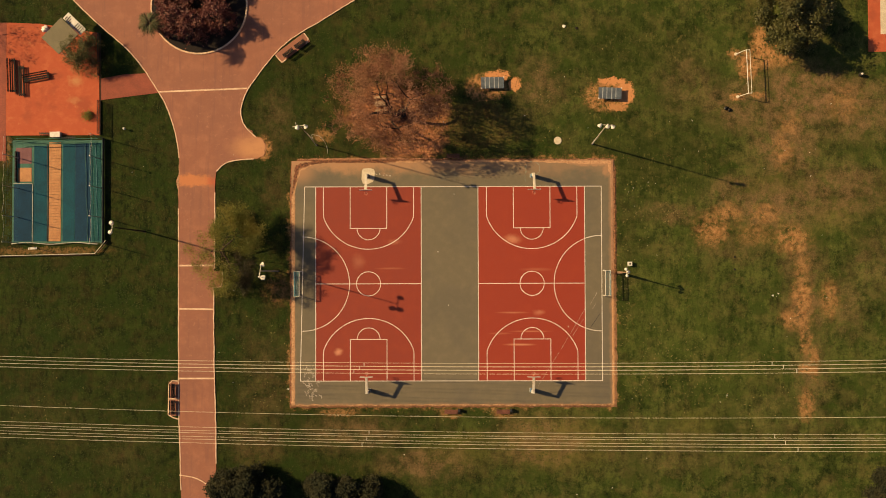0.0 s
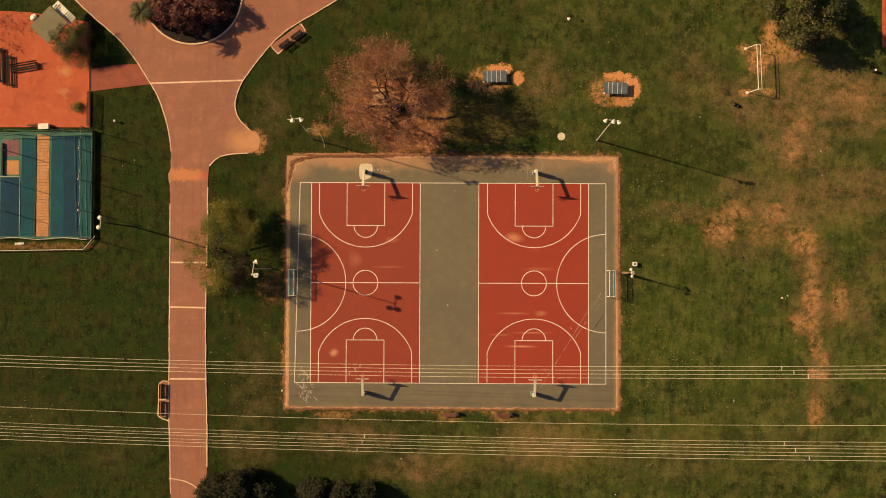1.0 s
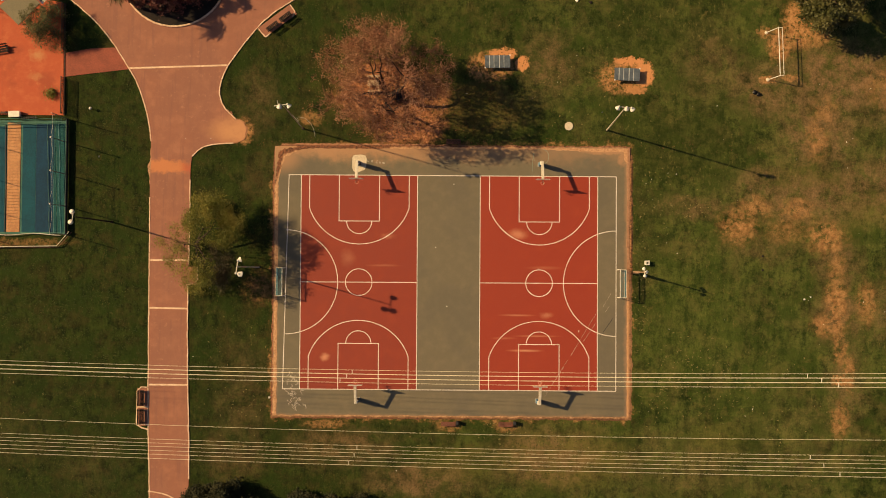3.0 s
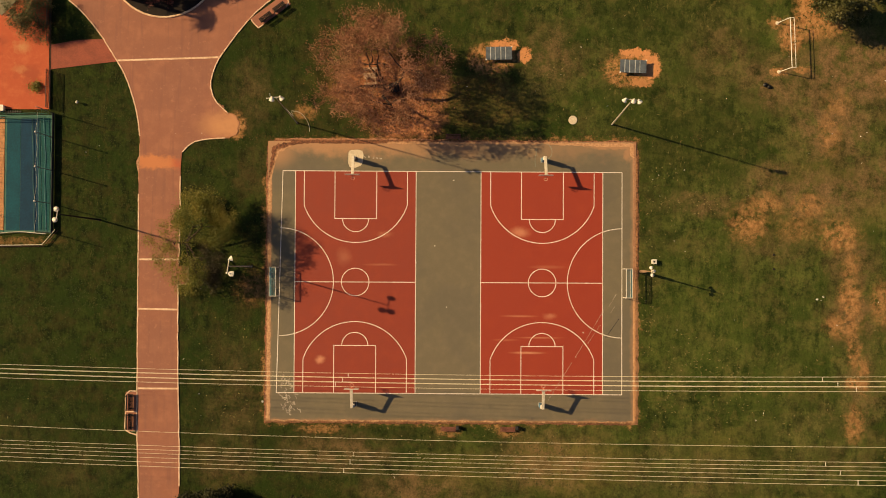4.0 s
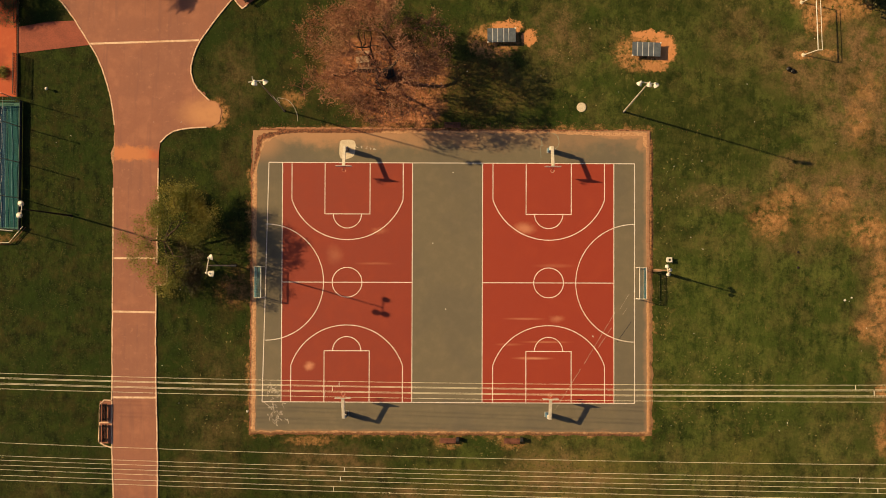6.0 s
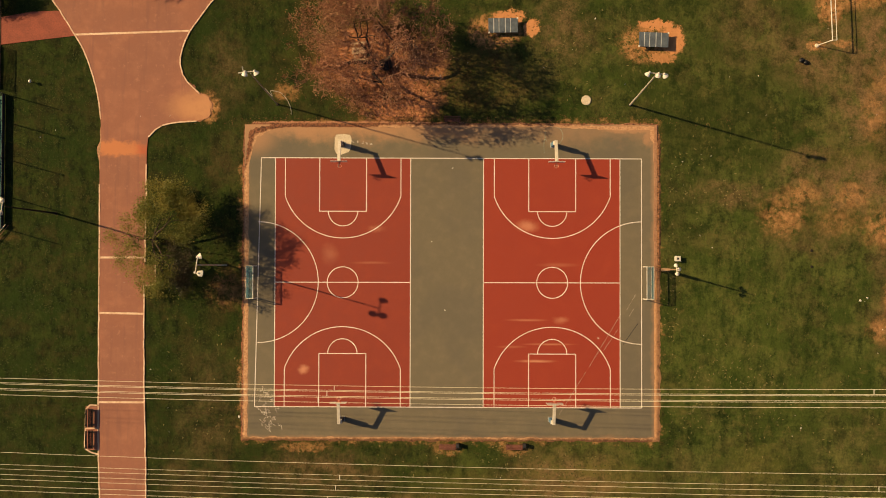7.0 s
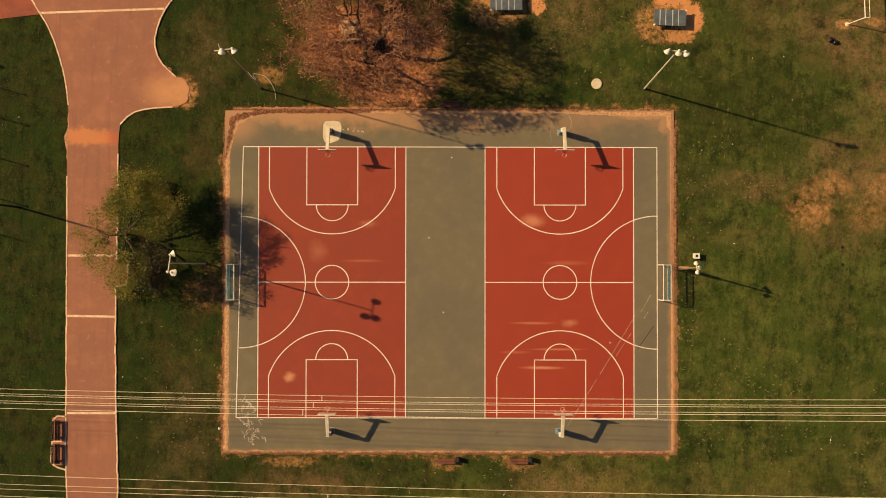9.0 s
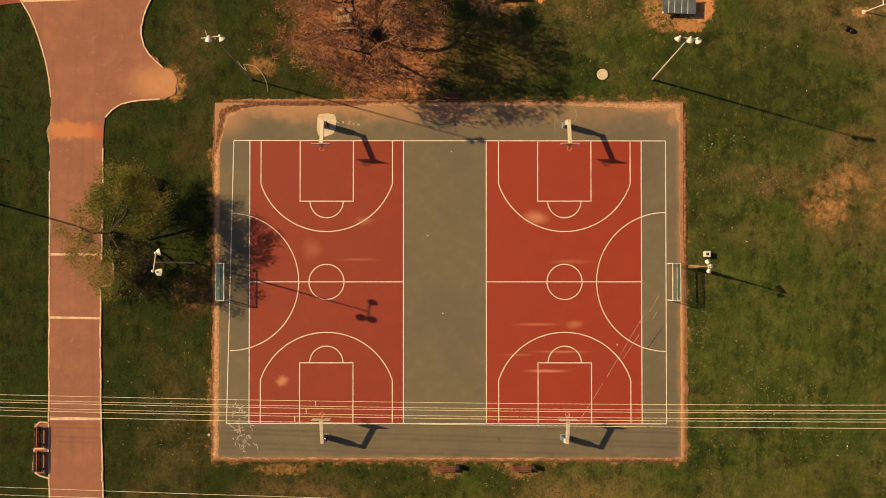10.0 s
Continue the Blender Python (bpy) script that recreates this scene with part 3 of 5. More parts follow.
def ribbon(points, w, z0, z1):
    """A flat strip along a line in plan; w: one width, or one for each point."""
    wide = [w] * len(points) if isinstance(w, (int, float)) else w
    bm = bmesh.new()
    cols = []
    pts = [Vector((p[0], p[1])) for p in points]
    for i, p in enumerate(pts):
        d = (pts[min(i + 1, len(pts) - 1)] - pts[max(i - 1, 0)]).normalized()
        s = Vector((-d.y, d.x)) * wide[i] / 2
        cols.append([bm.verts.new((*(p + e), z)) for e, z in ((-s, z0), (-s, z1), (s, z1), (s, z0))])
    for a, b in zip(cols, cols[1:]):
        for i in range(3):
            bm.faces.new((a[i], a[i + 1], b[i + 1], b[i]))
    bm.faces.new(cols[0]), bm.faces.new(cols[-1][::-1])
    return bm


def inside(xs, ys, poly):
    """Which points lie in a polygon."""
    hit = np.zeros(len(xs), bool)
    for (x0, y0), (x1, y1) in zip(poly, poly[1:] + poly[:1]):
        if y0 != y1:
            hit ^= ((y0 > ys) != (y1 > ys)) & (xs < (x1 - x0) * (ys - y0) / (y1 - y0) + x0)
    return hit


# ---- ground ----
def axis_steps(lo, hi, step, far):
    return [-f for f in far] + list(np.arange(lo, hi + step / 2, step)) + list(far[::-1])


def build_ground():
    xs = axis_steps(-84.0, 84.0, 1.0, (2400, 1200, 600, 300, 170, 110))
    ys = axis_steps(-60.0, 70.0, 1.0, (2400, 1200, 600, 300, 160, 100))
    verts = []
    for y in ys:
        for x in xs:
            h = 0.035 * noise.noise((x * 0.21, y * 0.21, 0)) + 0.02 * noise.noise((x * 0.6, y * 0.6, 4))
            verts.append((x, y, -0.06 + (h if abs(x) < 84 and -60 < y < 70 else 0)))
    n = len(xs)
    faces = [(j * n + i, j * n + i + 1, (j + 1) * n + i + 1, (j + 1) * n + i) for j in range(len(ys) - 1) for i in range(n - 1)]
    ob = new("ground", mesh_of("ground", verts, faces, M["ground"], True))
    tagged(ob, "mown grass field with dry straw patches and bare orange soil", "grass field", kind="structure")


build_ground()

# ---- sports slab with its painted fields and lines ----
SLAB = (-22.85, 23.55, -17.55, 17.8)
court = thing("pavement", 0, 0, 0, 0, "grey asphalt sports slab with two red basketball fields and white lines", "sports court", kind="structure")
part("slab", box(*SLAB, -0.3, 0.03, 0.02), M["asphalt"], court)
FL, FR = (-19.35, -4.1), (4.1, 19.46)
for x0, x1 in (FL, FR):
    part("painted_field", box(x0, x1, -14.0, 14.0, 0.0, 0.034), M["red"], court, "red painted basketball field, scuffed pale in places")
W, Z0, Z1 = 0.085, 0.02, 0.039


def straight(x0, y0, x1, y1, w=W):
    part("court_line", ribbon([(x0, y0), (x1, y1)], w, Z0, Z1), M["line"], court)


def arc(cx, cy, r, a0, a1):
    part("court_line", ring_strip(cx, cy, r, W, a0, a1, Z0, Z1 - 0.002), M["line"], court)


TL, TR, BR, BL = (-20.95, 14.03), (21.88, 13.97), (21.87, -14.0), (-21.57, -13.97)
straight(*TL, *TR), straight(*BL, *BR), straight(*TL, *BL), straight(*TR, *BR)
for cx, (x0, x1) in ((-11.72, FL), (11.84, FR)):
    straight(x0, -14, x0, 14), straight(x1, -14, x1, 14), straight(x0, 0, x1, 0)
    arc(cx, 0, 1.74, 0, 360)
    for s in (1, -1):
        straight(cx - 2.64, s * 8.0, cx - 2.64, s * 14), straight(cx + 2.64, s * 8.0, cx + 2.64, s * 14), straight(cx - 2.69, s * 8.0, cx + 2.69, s * 8.0)
        arc(cx, s * 8.0, 1.65, 180 if s > 0 else 0, 360 if s > 0 else 180)
        for e in (-1, 1):
            straight(cx + e * 6.52, s * 9.72, cx + e * 6.52, s * 14)
        r, yc = 6.87, 11.86
        half = math.degrees(math.asin(6.52 / r))
        arc(cx, s * yc, r, (270 if s > 0 else 90) - half, (270 if s > 0 else 90) + half)
arc(-21.27, 0, 6.8, -90, 90)
arc(21.88, 0, 6.87, 90, 270)
part("concrete_pad", slab([(-12.5, 16.65), (-11.6, 16.72), (-10.95, 16.6), (-10.8, 16.2), (-10.85, 15.2), (-11.1, 14.7), (-11.9, 14.4), (-12.5, 14.5), (-12.72, 15.0), (-12.68, 16.3)], 0.0, 0.036), M["concrete"], court, "pale concrete patch under a post")


def scribble(cx, cy, seed, size):
    """One looping chalk stroke that spells nothing."""
    rnd = random.Random(seed)
    a, pts = rnd.uniform(0, 6), [Vector((cx, cy))]
    for _ in range(14):
        a += rnd.uniform(-1.3, 1.5)
        pts.append(pts[-1] + size * Vector((math.cos(a), math.sin(a))))
    part("chalk_stroke", ribbon(spline(pts, 0.06), 0.065, 0.03, 0.0345), M["chalk"], court)


for i in range(18):
    scribble(-21.0 + 0.12 * i + 0.2 * math.sin(i * 2), -15.4 + 0.8 * math.sin(i * 1.7), i, 0.075)
for i in range(9):
    scribble(-20.9 + 0.5 * (i % 3), -13.4 + 0.6 * (i // 3), 30 + i, 0.07)
for i, (x, y) in enumerate(((-10.5, 15.75), (-10.1, 15.7), (-9.6, 15.72), (-9.1, 15.68), (-8.7, 15.7))):
    scribble(x, y, 50 + i, 0.042)
for r, a0, a1 in ((1.05, -60, 110), (0.98, 150, 215)):
    part("chalk_stroke", ring_strip(12.0, 16.55, r, 0.05, a0, a1, 0.03, 0.0345, 24), M["teal_chalk"], court, "worn pale teal chalk ring")
part("chalk_stroke", ribbon(spline([(10.95, 16.2), (10.9, 15.4), (10.95, 14.6)], 0.2), 0.05, 0.03, 0.0345), M["teal_chalk"], court, "worn pale teal chalk line")
for x0, y0, x1, y1 in ((21.2, -1.3, 20.2, -3.0), (19.6, -3.4, 16.0, -9.4), (15.6, -10.0, 12.6, -14.8), (21.0, -2.9, 20.5, -3.7), (19.2, -5.2, 17.6, -7.6)):
    part("scratch", ribbon([(x0, y0), (x1, y1)], 0.034, 0.033, 0.0375), M["chalk"], court, "long pale scratch")
part("tar_seam", ribbon([(21.5, -4.5), (19.8, -6.9)], 0.06, 0.03, 0.0335), M["screen"], court, "dark tar seam")

for x, y in ((-1.7, 4.6), (0.65, 12.9), (-0.2, -3.1), (17.0, -6.2)):
    scrap = thing("paper_scrap", x, y, 0.035, 40 * x, "tiny crumpled white paper scrap on the slab", "litter", "paper scraps")
    bm = bmesh.new()
    bmesh.ops.create_icosphere(bm, subdivisions=1, radius=0.07)
    for v in bm.verts:
        v.co = Vector((v.co.x * 1.3, v.co.y, v.co.z * 0.4 + 0.03)) * (1 + 0.4 * noise.noise(v.co * 20 + Vector((x, y, 0))))
    part("paper", bm, M["white"], scrap)

# ---- soil washed over the slab's rim ----
def ease(v, lo, hi):
    t = min(max((v - lo) / (hi - lo), 0.0), 1.0)
    return t * t * (3 - 2 * t)


def soil_bank():
    """A low uneven ring of soil on the edge of the slab, widest in the north-west corner; beyond the eastern kerb only."""
    x0, x1, y0, y1 = SLAB
    rows = ((0.0, -0.1), (0.2, -0.045), (0.38, 0.005), (0.55, 0.045), (0.72, 0.05), (0.88, 0.042), (1.0, 0.031))

    def reach(side, v):
        """How far the soil lies outside and inside the slab's edge."""
        a = noise.noise((v * 0.8, side * 7.0, 2)) + 0.6 * noise.noise((v * 2.6, side * 7.0, 5))
        b = noise.noise((v * 0.9, side * 5.0, 9)) + 0.7 * noise.noise((v * 3.4, side * 5.0, 4))
        if side == 0:
            return (0.5 - 0.22 * ease(v, -8, 6)) * (1 - 0.6 * ease(v, -21.8, -22.8)) + 0.13 * b, 0.3 + 1.05 * ease(v, -18.0, -22.8) + 0.3 * ease(v, 12, 20) + 0.14 * a
        if side == 1:
            return 0.56 + 0.16 * b, -0.09 + 0.75 * ease(v, 15.2, 16.6) + (0.36 + 0.1 * a) * ease(v, 1.2, -0.2)
        if side == 2:
            return 0.32 + 0.16 * b, 0.2 + 0.13 * a
        return 0.34 * (1 - 0.6 * ease(v, 16.8, 17.8)) + 0.12 * b, 0.5 + 0.85 * ease(v, 12.6, 17.6) + 0.1 * a

    def offset(side, v, f):
        out, inn = reach(side, v)
        return out + (-inn - out) * f

    ends = {(s, c): [offset(s, c, f) for f, _ in rows] for s, c in ((0, x0), (0, x1), (1, y1), (1, y0), (2, x1), (2, x0), (3, y0), (3, y1))}
    verts, faces, cols = [], [], 0
    for side, a, b, before, after in ((0, x0, x1, (3, y1), (1, y1)), (1, y1, y0, (0, x1), (2, x1)), (2, x1, x0, (1, y0), (3, y0)), (3, y0, y1, (2, x0), (0, x0))):
        n = int(abs(b - a) / 0.15)
        for k in range(n):
            v = a + (b - a) * (k + 0.5) / n
            first, last = max(0.0, 1 - abs(v - a) / 2.5), max(0.0, 1 - abs(v - b) / 2.5)
            sign = 1 if b > a else -1
            for i, (f, h) in enumerate(rows):
                o = offset(side, v, f)
                along = v - sign * ends[before][i] * first + sign * ends[after][i] * last
                x, y = {0: (along, y1 + o), 1: (x1 + o, along), 2: (along, y0 - o), 3: (x0 - o, along)}[side]
                lump = 0.03 * noise.noise((x * 2.2, y * 2.2, 1)) + 0.02 * noise.noise((x * 6, y * 6, 3)) if 0 < i < 5 else 0
                verts.append((x, y, h + lump))
            cols += 1
    m = len(rows)
    for k in range(cols):
        a, b = m * k, m * ((k + 1) % cols)
        faces += [(a + i, b + i, b + i + 1, a + i + 1) for i in range(m - 1)]
    bank = thing("soil_bank", 0, 0, 0, 0, "uneven bank of orange soil washed over the slab's rim", "soil", kind="structure")
    part("bank", mesh_of("bank", verts, [f[::-1] for f in faces], M["bank"], True), None, bank)


soil_bank()

# ---- paths ----
LEFT = [(-63, 50), (-52.5, 39.3), (-46.2, 33.6), (-42.1, 27.8), (-40.5, 24.5), (-39.5, 20.8), (-39.1, 16.7), (-39.24, 13), (-39.2, 2.7), (-39.15, -11), (-39.07, -19.2), (-38.8, -27.5), (-38.7, -32)]
RIGHT_N = [(-6, 46), (-17.6, 38.8), (-23.8, 34.9), (-28.3, 29.6), (-29.85, 26.9), (-30.25, 24.8), (-29.7, 23.0), (-28.0, 21.3)]
RIGHT_S = [(-28.3, 18.15), (-30.7, 18.0), (-32.4, 17.6), (-33.5, 16.6), (-33.9, 15.2), (-33.98, 7), (-34.1, -3.6), (-33.97, -13), (-33.75, -21), (-33.7, -25.8)]
left, right_n, right_s = spline(LEFT), spline(RIGHT_N), spline(RIGHT_S)
right_edge = [(-6, 70)] + [tuple(p) for p in right_n] + [(-27.3, 21.05), (-26.95, 20.85), (-26.85, 20.5), (-26.6, 20.2), (-26.62, 19.75), (-26.8, 19.4), (-26.7, 19.0), (-26.95, 18.6), (-27.5, 18.35)] + [tuple(p) for p in right_s] + [(-33.8, -32)]
left_edge = [(-63, 70)] + [tuple(p) for p in left]
PATH_POLY = left_edge + right_edge[::-1]


def path_mesh():
    """Rows of quads from one edge of the path to the other."""
    rows = sorted({round(p[1], 3) for p in left_edge + right_edge} | {round(-32 + 0.5 * k, 3) for k in range(205)})
    lx, ly = np.array(left_edge)[::-1].T
    rx, ry = np.array(right_edge)[::-1].T
    ry = np.maximum.accumulate(ry)
    bm = bmesh.new()
    cols = [[bm.verts.new((x, y, z)) for x, z in ((a, -0.25), (a, 0.015), (b, 0.015), (b, -0.25))] for y, a, b in zip(rows, np.interp(rows, ly, lx), np.interp(rows, ry, rx))]
    for p, q in zip(cols, cols[1:]):
        for i in range(3):
            bm.faces.new((p[i], p[i + 1], q[i + 1], q[i]))
    return bm


path = thing("path", 0, 0, 0, 0, "wide pinkish-brown paved footpath with pale kerbs and cross strips", "footpath", kind="structure")
part("paving", path_mesh(), M["path"], path)
for x0, y0, x1, y1 in ((-42.2, 27.95, -29.3, 28.4), (-39.2, 2.72, -34.05, 2.74), (-39.2, -3.52, -34.1, -3.6), (-39.15, -13.54, -34.0, -13.55)):
    part("cross_strip", ribbon([(x0, y0), (x1, y1)], 0.22, -0.1, 0.021), M["kerb"], path, "pale concrete strip set across the path")
side = [(-50.8, 29.9), (-47.2, 30.55), (-43.4, 30.7), (-42.0, 27.85), (-46.2, 27.35), (-50.6, 26.8)]
SIDE_POLY = side
part("side_paving", slab(side, -0.2, 0.008), M["brick"], path, "red paved link to the playground")
part("recess_paving", box(-34.3, -32.9, -0.35, 1.9, -0.2, 0.012), M["path"], path)
part("recess_paving", box(-40.55, -39.1, -18.9, -14.0, -0.2, 0.012), M["path"], path)
north_recess = pose(-22.75, 34.35, 0, 0, 0, 37)
part("recess_paving", box(-2.6, 2.6, -0.85, 0.7, -0.2, 0.012), M["path"], path, at=north_recess)

fray = [(x + 0.12 * noise.noise((y * 1.3, 2, 2)), y) for x, y in ((-39.28 + 0.012 * abs(k - 31), 11.4 + 0.1 * k) for k in range(63))]
part("dust_apron", ribbon(fray, [0.42 + 0.4 * noise.noise((y * 0.9, 7, 1)) for _, y in fray], -0.12, 0.004), M["crest"], path, "soil crumbled over the path's open edge")

fan = [p for p in right_edge if p[0] > -29.6 and 17.5 < p[1] < 23.2]
cols = []
for k, (x, y) in enumerate(Vector(p) for p in spline([(*p, 0) for p in fan], 0.18) for p in [p[:2]]):
    d = (Vector((x, y)) - Vector((-30.0, 19.9))).normalized()
    e = 0.35 + 0.45 * noise.noise((x * 2.3, y * 2.3, 6)) + 0.2 * noise.noise((x * 6, y * 6, 2))
    cols.append(((x - d.x * 0.15, y - d.y * 0.15, 0.019), (x + d.x * max(e, 0.1), y + d.y * max(e, 0.1), -0.13)))
part("dust_fan", mesh_of("dust_fan", [v for c in cols for v in c], [(2 * k, 2 * k + 1, 2 * k + 3, 2 * k + 2) for k in range(len(cols) - 1)], M["path"]), None, path, "dust washed off the bay onto the grass")

# ---- playground and enclosure floors ----
PLAY_POLY = [(-64.4, 21.7), (-50.75, 21.7), (-50.95, 36.6), (-59.5, 38.0), (-64.4, 38.2)]
play = thing("playground_floor", 0, 0, 0, 0, "bright orange-red play surface, dusty", "playground", kind="structure")
part("surface", slab(PLAY_POLY, -0.2, 0.012), M["clay"], play)
part("strip", box(-70.0, -64.42, 18.0, 38.2, -0.2, 0.008), M["brick"], play, "darker red paving strip")
part("edging", box(-50.74, -50.6, 21.7, 36.6, -0.2, 0.06, 0.01), M["bark"], play, "dark timber edging")
east = thing("court_corner", 0, 0, 0, 0, "corner of another orange sports surface beside the grass", "sports court", kind="structure")
part("surface", box(60.6, 84.0, 33.25, 60.0, -0.25, 0.02), M["clay"], east)
part("surface_panel", box(62.35, 70.0, 35.8, 44.0, 0.0, 0.026), M["concrete"], east, "pale painted panel")

enclosure = thing("enclosure_floor", 0, 0, 0, 0, "teal and navy turf lanes split by an orange plank walkway", "play lanes", kind="structure")
EX0, EX1, EY0, EY1 = -63.4, -50.35, 6.05, 21.0
part("base", box(EX0, EX1, EY0, EY1, -0.2, 0.01), M["green"], enclosure)
for x0, x1, y0, y1, m, t in ((-63.15, -60.55, 6.3, 14.6, "navy", "navy turf"), (-60.25, -58.35, 6.3, 20.2, "teal", "teal turf"), (-56.05, -54.3, 6.3, 20.4, "teal", "teal turf"), (-54.26, -51.95, 6.3, 20.5, "navy", "navy turf"), (-51.9, -50.5, 6.3, 20.6, "teal_green", "green-teal turf"),
                             (-62.9, -60.6, 17.6, 19.9, "mauve", "mauve square"), (-62.6, -60.6, 15.0, 17.0, "orange_wood", "orange square")):
    part("lane", box(x0, x1, y0, y1, 0.0, 0.03, 0.01), M[m], enclosure, t)
plank = box(-58.05, -56.3, -0.19, 0.19, 0.0, 0.06, 0.012)
first = part("plank", plank, M["orange_wood"], enclosure, at=pose(0, 6.5, 0))
for k in range(1, 36):
    part("plank", first.data, None, enclosure, at=pose(0, 6.5 + 0.4 * k, 0))
part("edge_rail", box(-62.95, -62.72, 14.9, 19.4, 0.03, 0.35, 0.02), M["black_wood"], enclosure, "dark timber rail")
for pts in (((-63.2, 14.72, 0.06), (-60.5, 14.72, 0.06)), ((-60.42, 14.6, 0.06), (-60.4, 10.5, 0.06), (-60.42, 6.3, 0.06))):
    part("border_rope", tube(pts, 0.045, 6), M["cord"], enclosure, "pale rope")
part("edge_rail", tube([(-58.25, 6.3, 0.06), (-58.2, 12, 0.05), (-58.3, 20.4, 0.06)], 0.06, 6), M["iron"], enclosure)


# ---- net enclosure ----
def net_enclosure():
    e = thing("net_enclosure", 0, 0, 0, 0, "tall net fence on slim poles round the teal lanes", "net fence")
    pole = tube([(0, 0, 0), (0, 0, 4.95)], [0.06, 0.045], 8)
    cap = lathe([(0.05, 4.92), (0.12, 4.97), (0.12, 5.05), (0.04, 5.12)], 10)
    pole_me, cap_me = part("pole", pole, M["steel"], e, at=pose(EX1 + 0.15, 9.7, 0)), None
    spots = [(EX1 + 0.15, y) for y in (13.9, 18.1)] + [(EX0 + 0.9, y) for y in (6.1, 9.8, 14.0, 18.4)]
    spots += [(EX1 + 0.15, 6.0), (EX1 + 0.15, 21.2)]
    poles = [pole_me] + [part("pole", pole_me.data, None, e, at=pose(x, y, 0)) for x, y in spots]
    first_cap = part("pole_cap", cap, M["white"], poles[0], "white cap")
    for q in poles[1:3]:
        part("pole_cap", first_cap.data, None, q, "white cap")
    for x, tag in ((EX1 + 0.15, 4.9), (EX0 + 0.9, 4.9)):
        pts = [(x + 0.05 * math.sin(y * 1.7), y, tag - 0.35 * math.sin(math.pi * ((y - 6.0) % 4.2) / 4.2)) for y in np.arange(6.0, 21.3, 0.6)]
        part("top_rope", tube(pts, 0.014, 5), M["cord"], e)
        bm = bmesh.new()
        for k in range(31):
            y = 6.0 + 0.5 * k
            tube([(x, y, 0.1), (x + 0.04 * math.sin(k), y, 4.6)], 0.006, 3, bm)
        for k in range(9):
            tube([(x, 6.0, 0.4 + 0.5 * k), (x, 21.2, 0.4 + 0.5 * k)], 0.006, 3, bm)
        tagged(part("net", bm, M["teal_cord"], e), kind="stuff")
    pts = [(x, 6.0 + 0.12 * math.sin(x * 0.9), 0.35 + 0.1 * math.sin(x * 1.3)) for x in np.arange(EX0, EX1 + 0.1, 0.6)]
    part("bottom_rope", tube(pts, 0.06, 6), M["cord"], e)
    pts = [(x, 20.7 + 0.25 * math.sin(x * 0.5), 0.5) for x in np.arange(EX0, EX1 + 0.1, 0.6)]
    part("bottom_rope", tube(pts, 0.05, 6), M["green"], e)
    for k, x in enumerate((-52.35, -51.7, -51.2, -50.75)):
        pts = [(x + 0.16 * noise.noise((y * 0.35, k * 3.1, 0)) - 0.03 * (y - 6), y, 0.14 + 0.1 * k + 0.05 * noise.noise((y * 0.5, k, 5))) for y in np.arange(6.2, 21.1, 0.5)]
        part("net_fold", tube(pts, 0.03, 5), M["teal_cord" if k % 2 else "green"], e, "gathered fold of the net")
    for k, y in enumerate((21.15, 20.75, 20.35)):
        pts = [(x, y + 0.22 * noise.noise((x * 0.3, k * 2.3, 4)), 0.35 + 0.3 * k) for x in np.arange(EX0 + 0.6, EX1, 0.6)]
        part("net_fold", tube(pts, 0.05, 5), M["green"], e, "gathered fold of the net")
    for y0, y1 in ((6.0, 10.9), (10.94, 15.9), (15.94, 21.2)):
        part("windscreen", box(EX1 + 0.28, EX1 + 0.33, y0, y1, 0.0, 0.65), M["screen"], e, "dark fabric windscreen")
    low = thing("pipe_rail", 0, 0, 0, 0, "low bent steel pipe rail beside the net fence", "rail")
    part("rail", tube([(-70, 4.1, 0.5), (-51.2, 4.5, 0.5), (-49.6, 6.4, 0.5)], 0.05, 6), M["pale_pole"], low)
    part("rail", tube([(-70, 4.0, 0.2), (-51.1, 4.35, 0.2), (-49.4, 6.3, 0.2)], 0.04, 6), M["red_wood"], low)
    for x in np.arange(-69, -51, 3.0):
        part("rail_post", tube([(x, 4.1 + (x + 70) * 0.021, -0.1), (x, 4.1 + (x + 70) * 0.021, 0.5)], 0.04, 6), M["steel"], low)


net_enclosure()


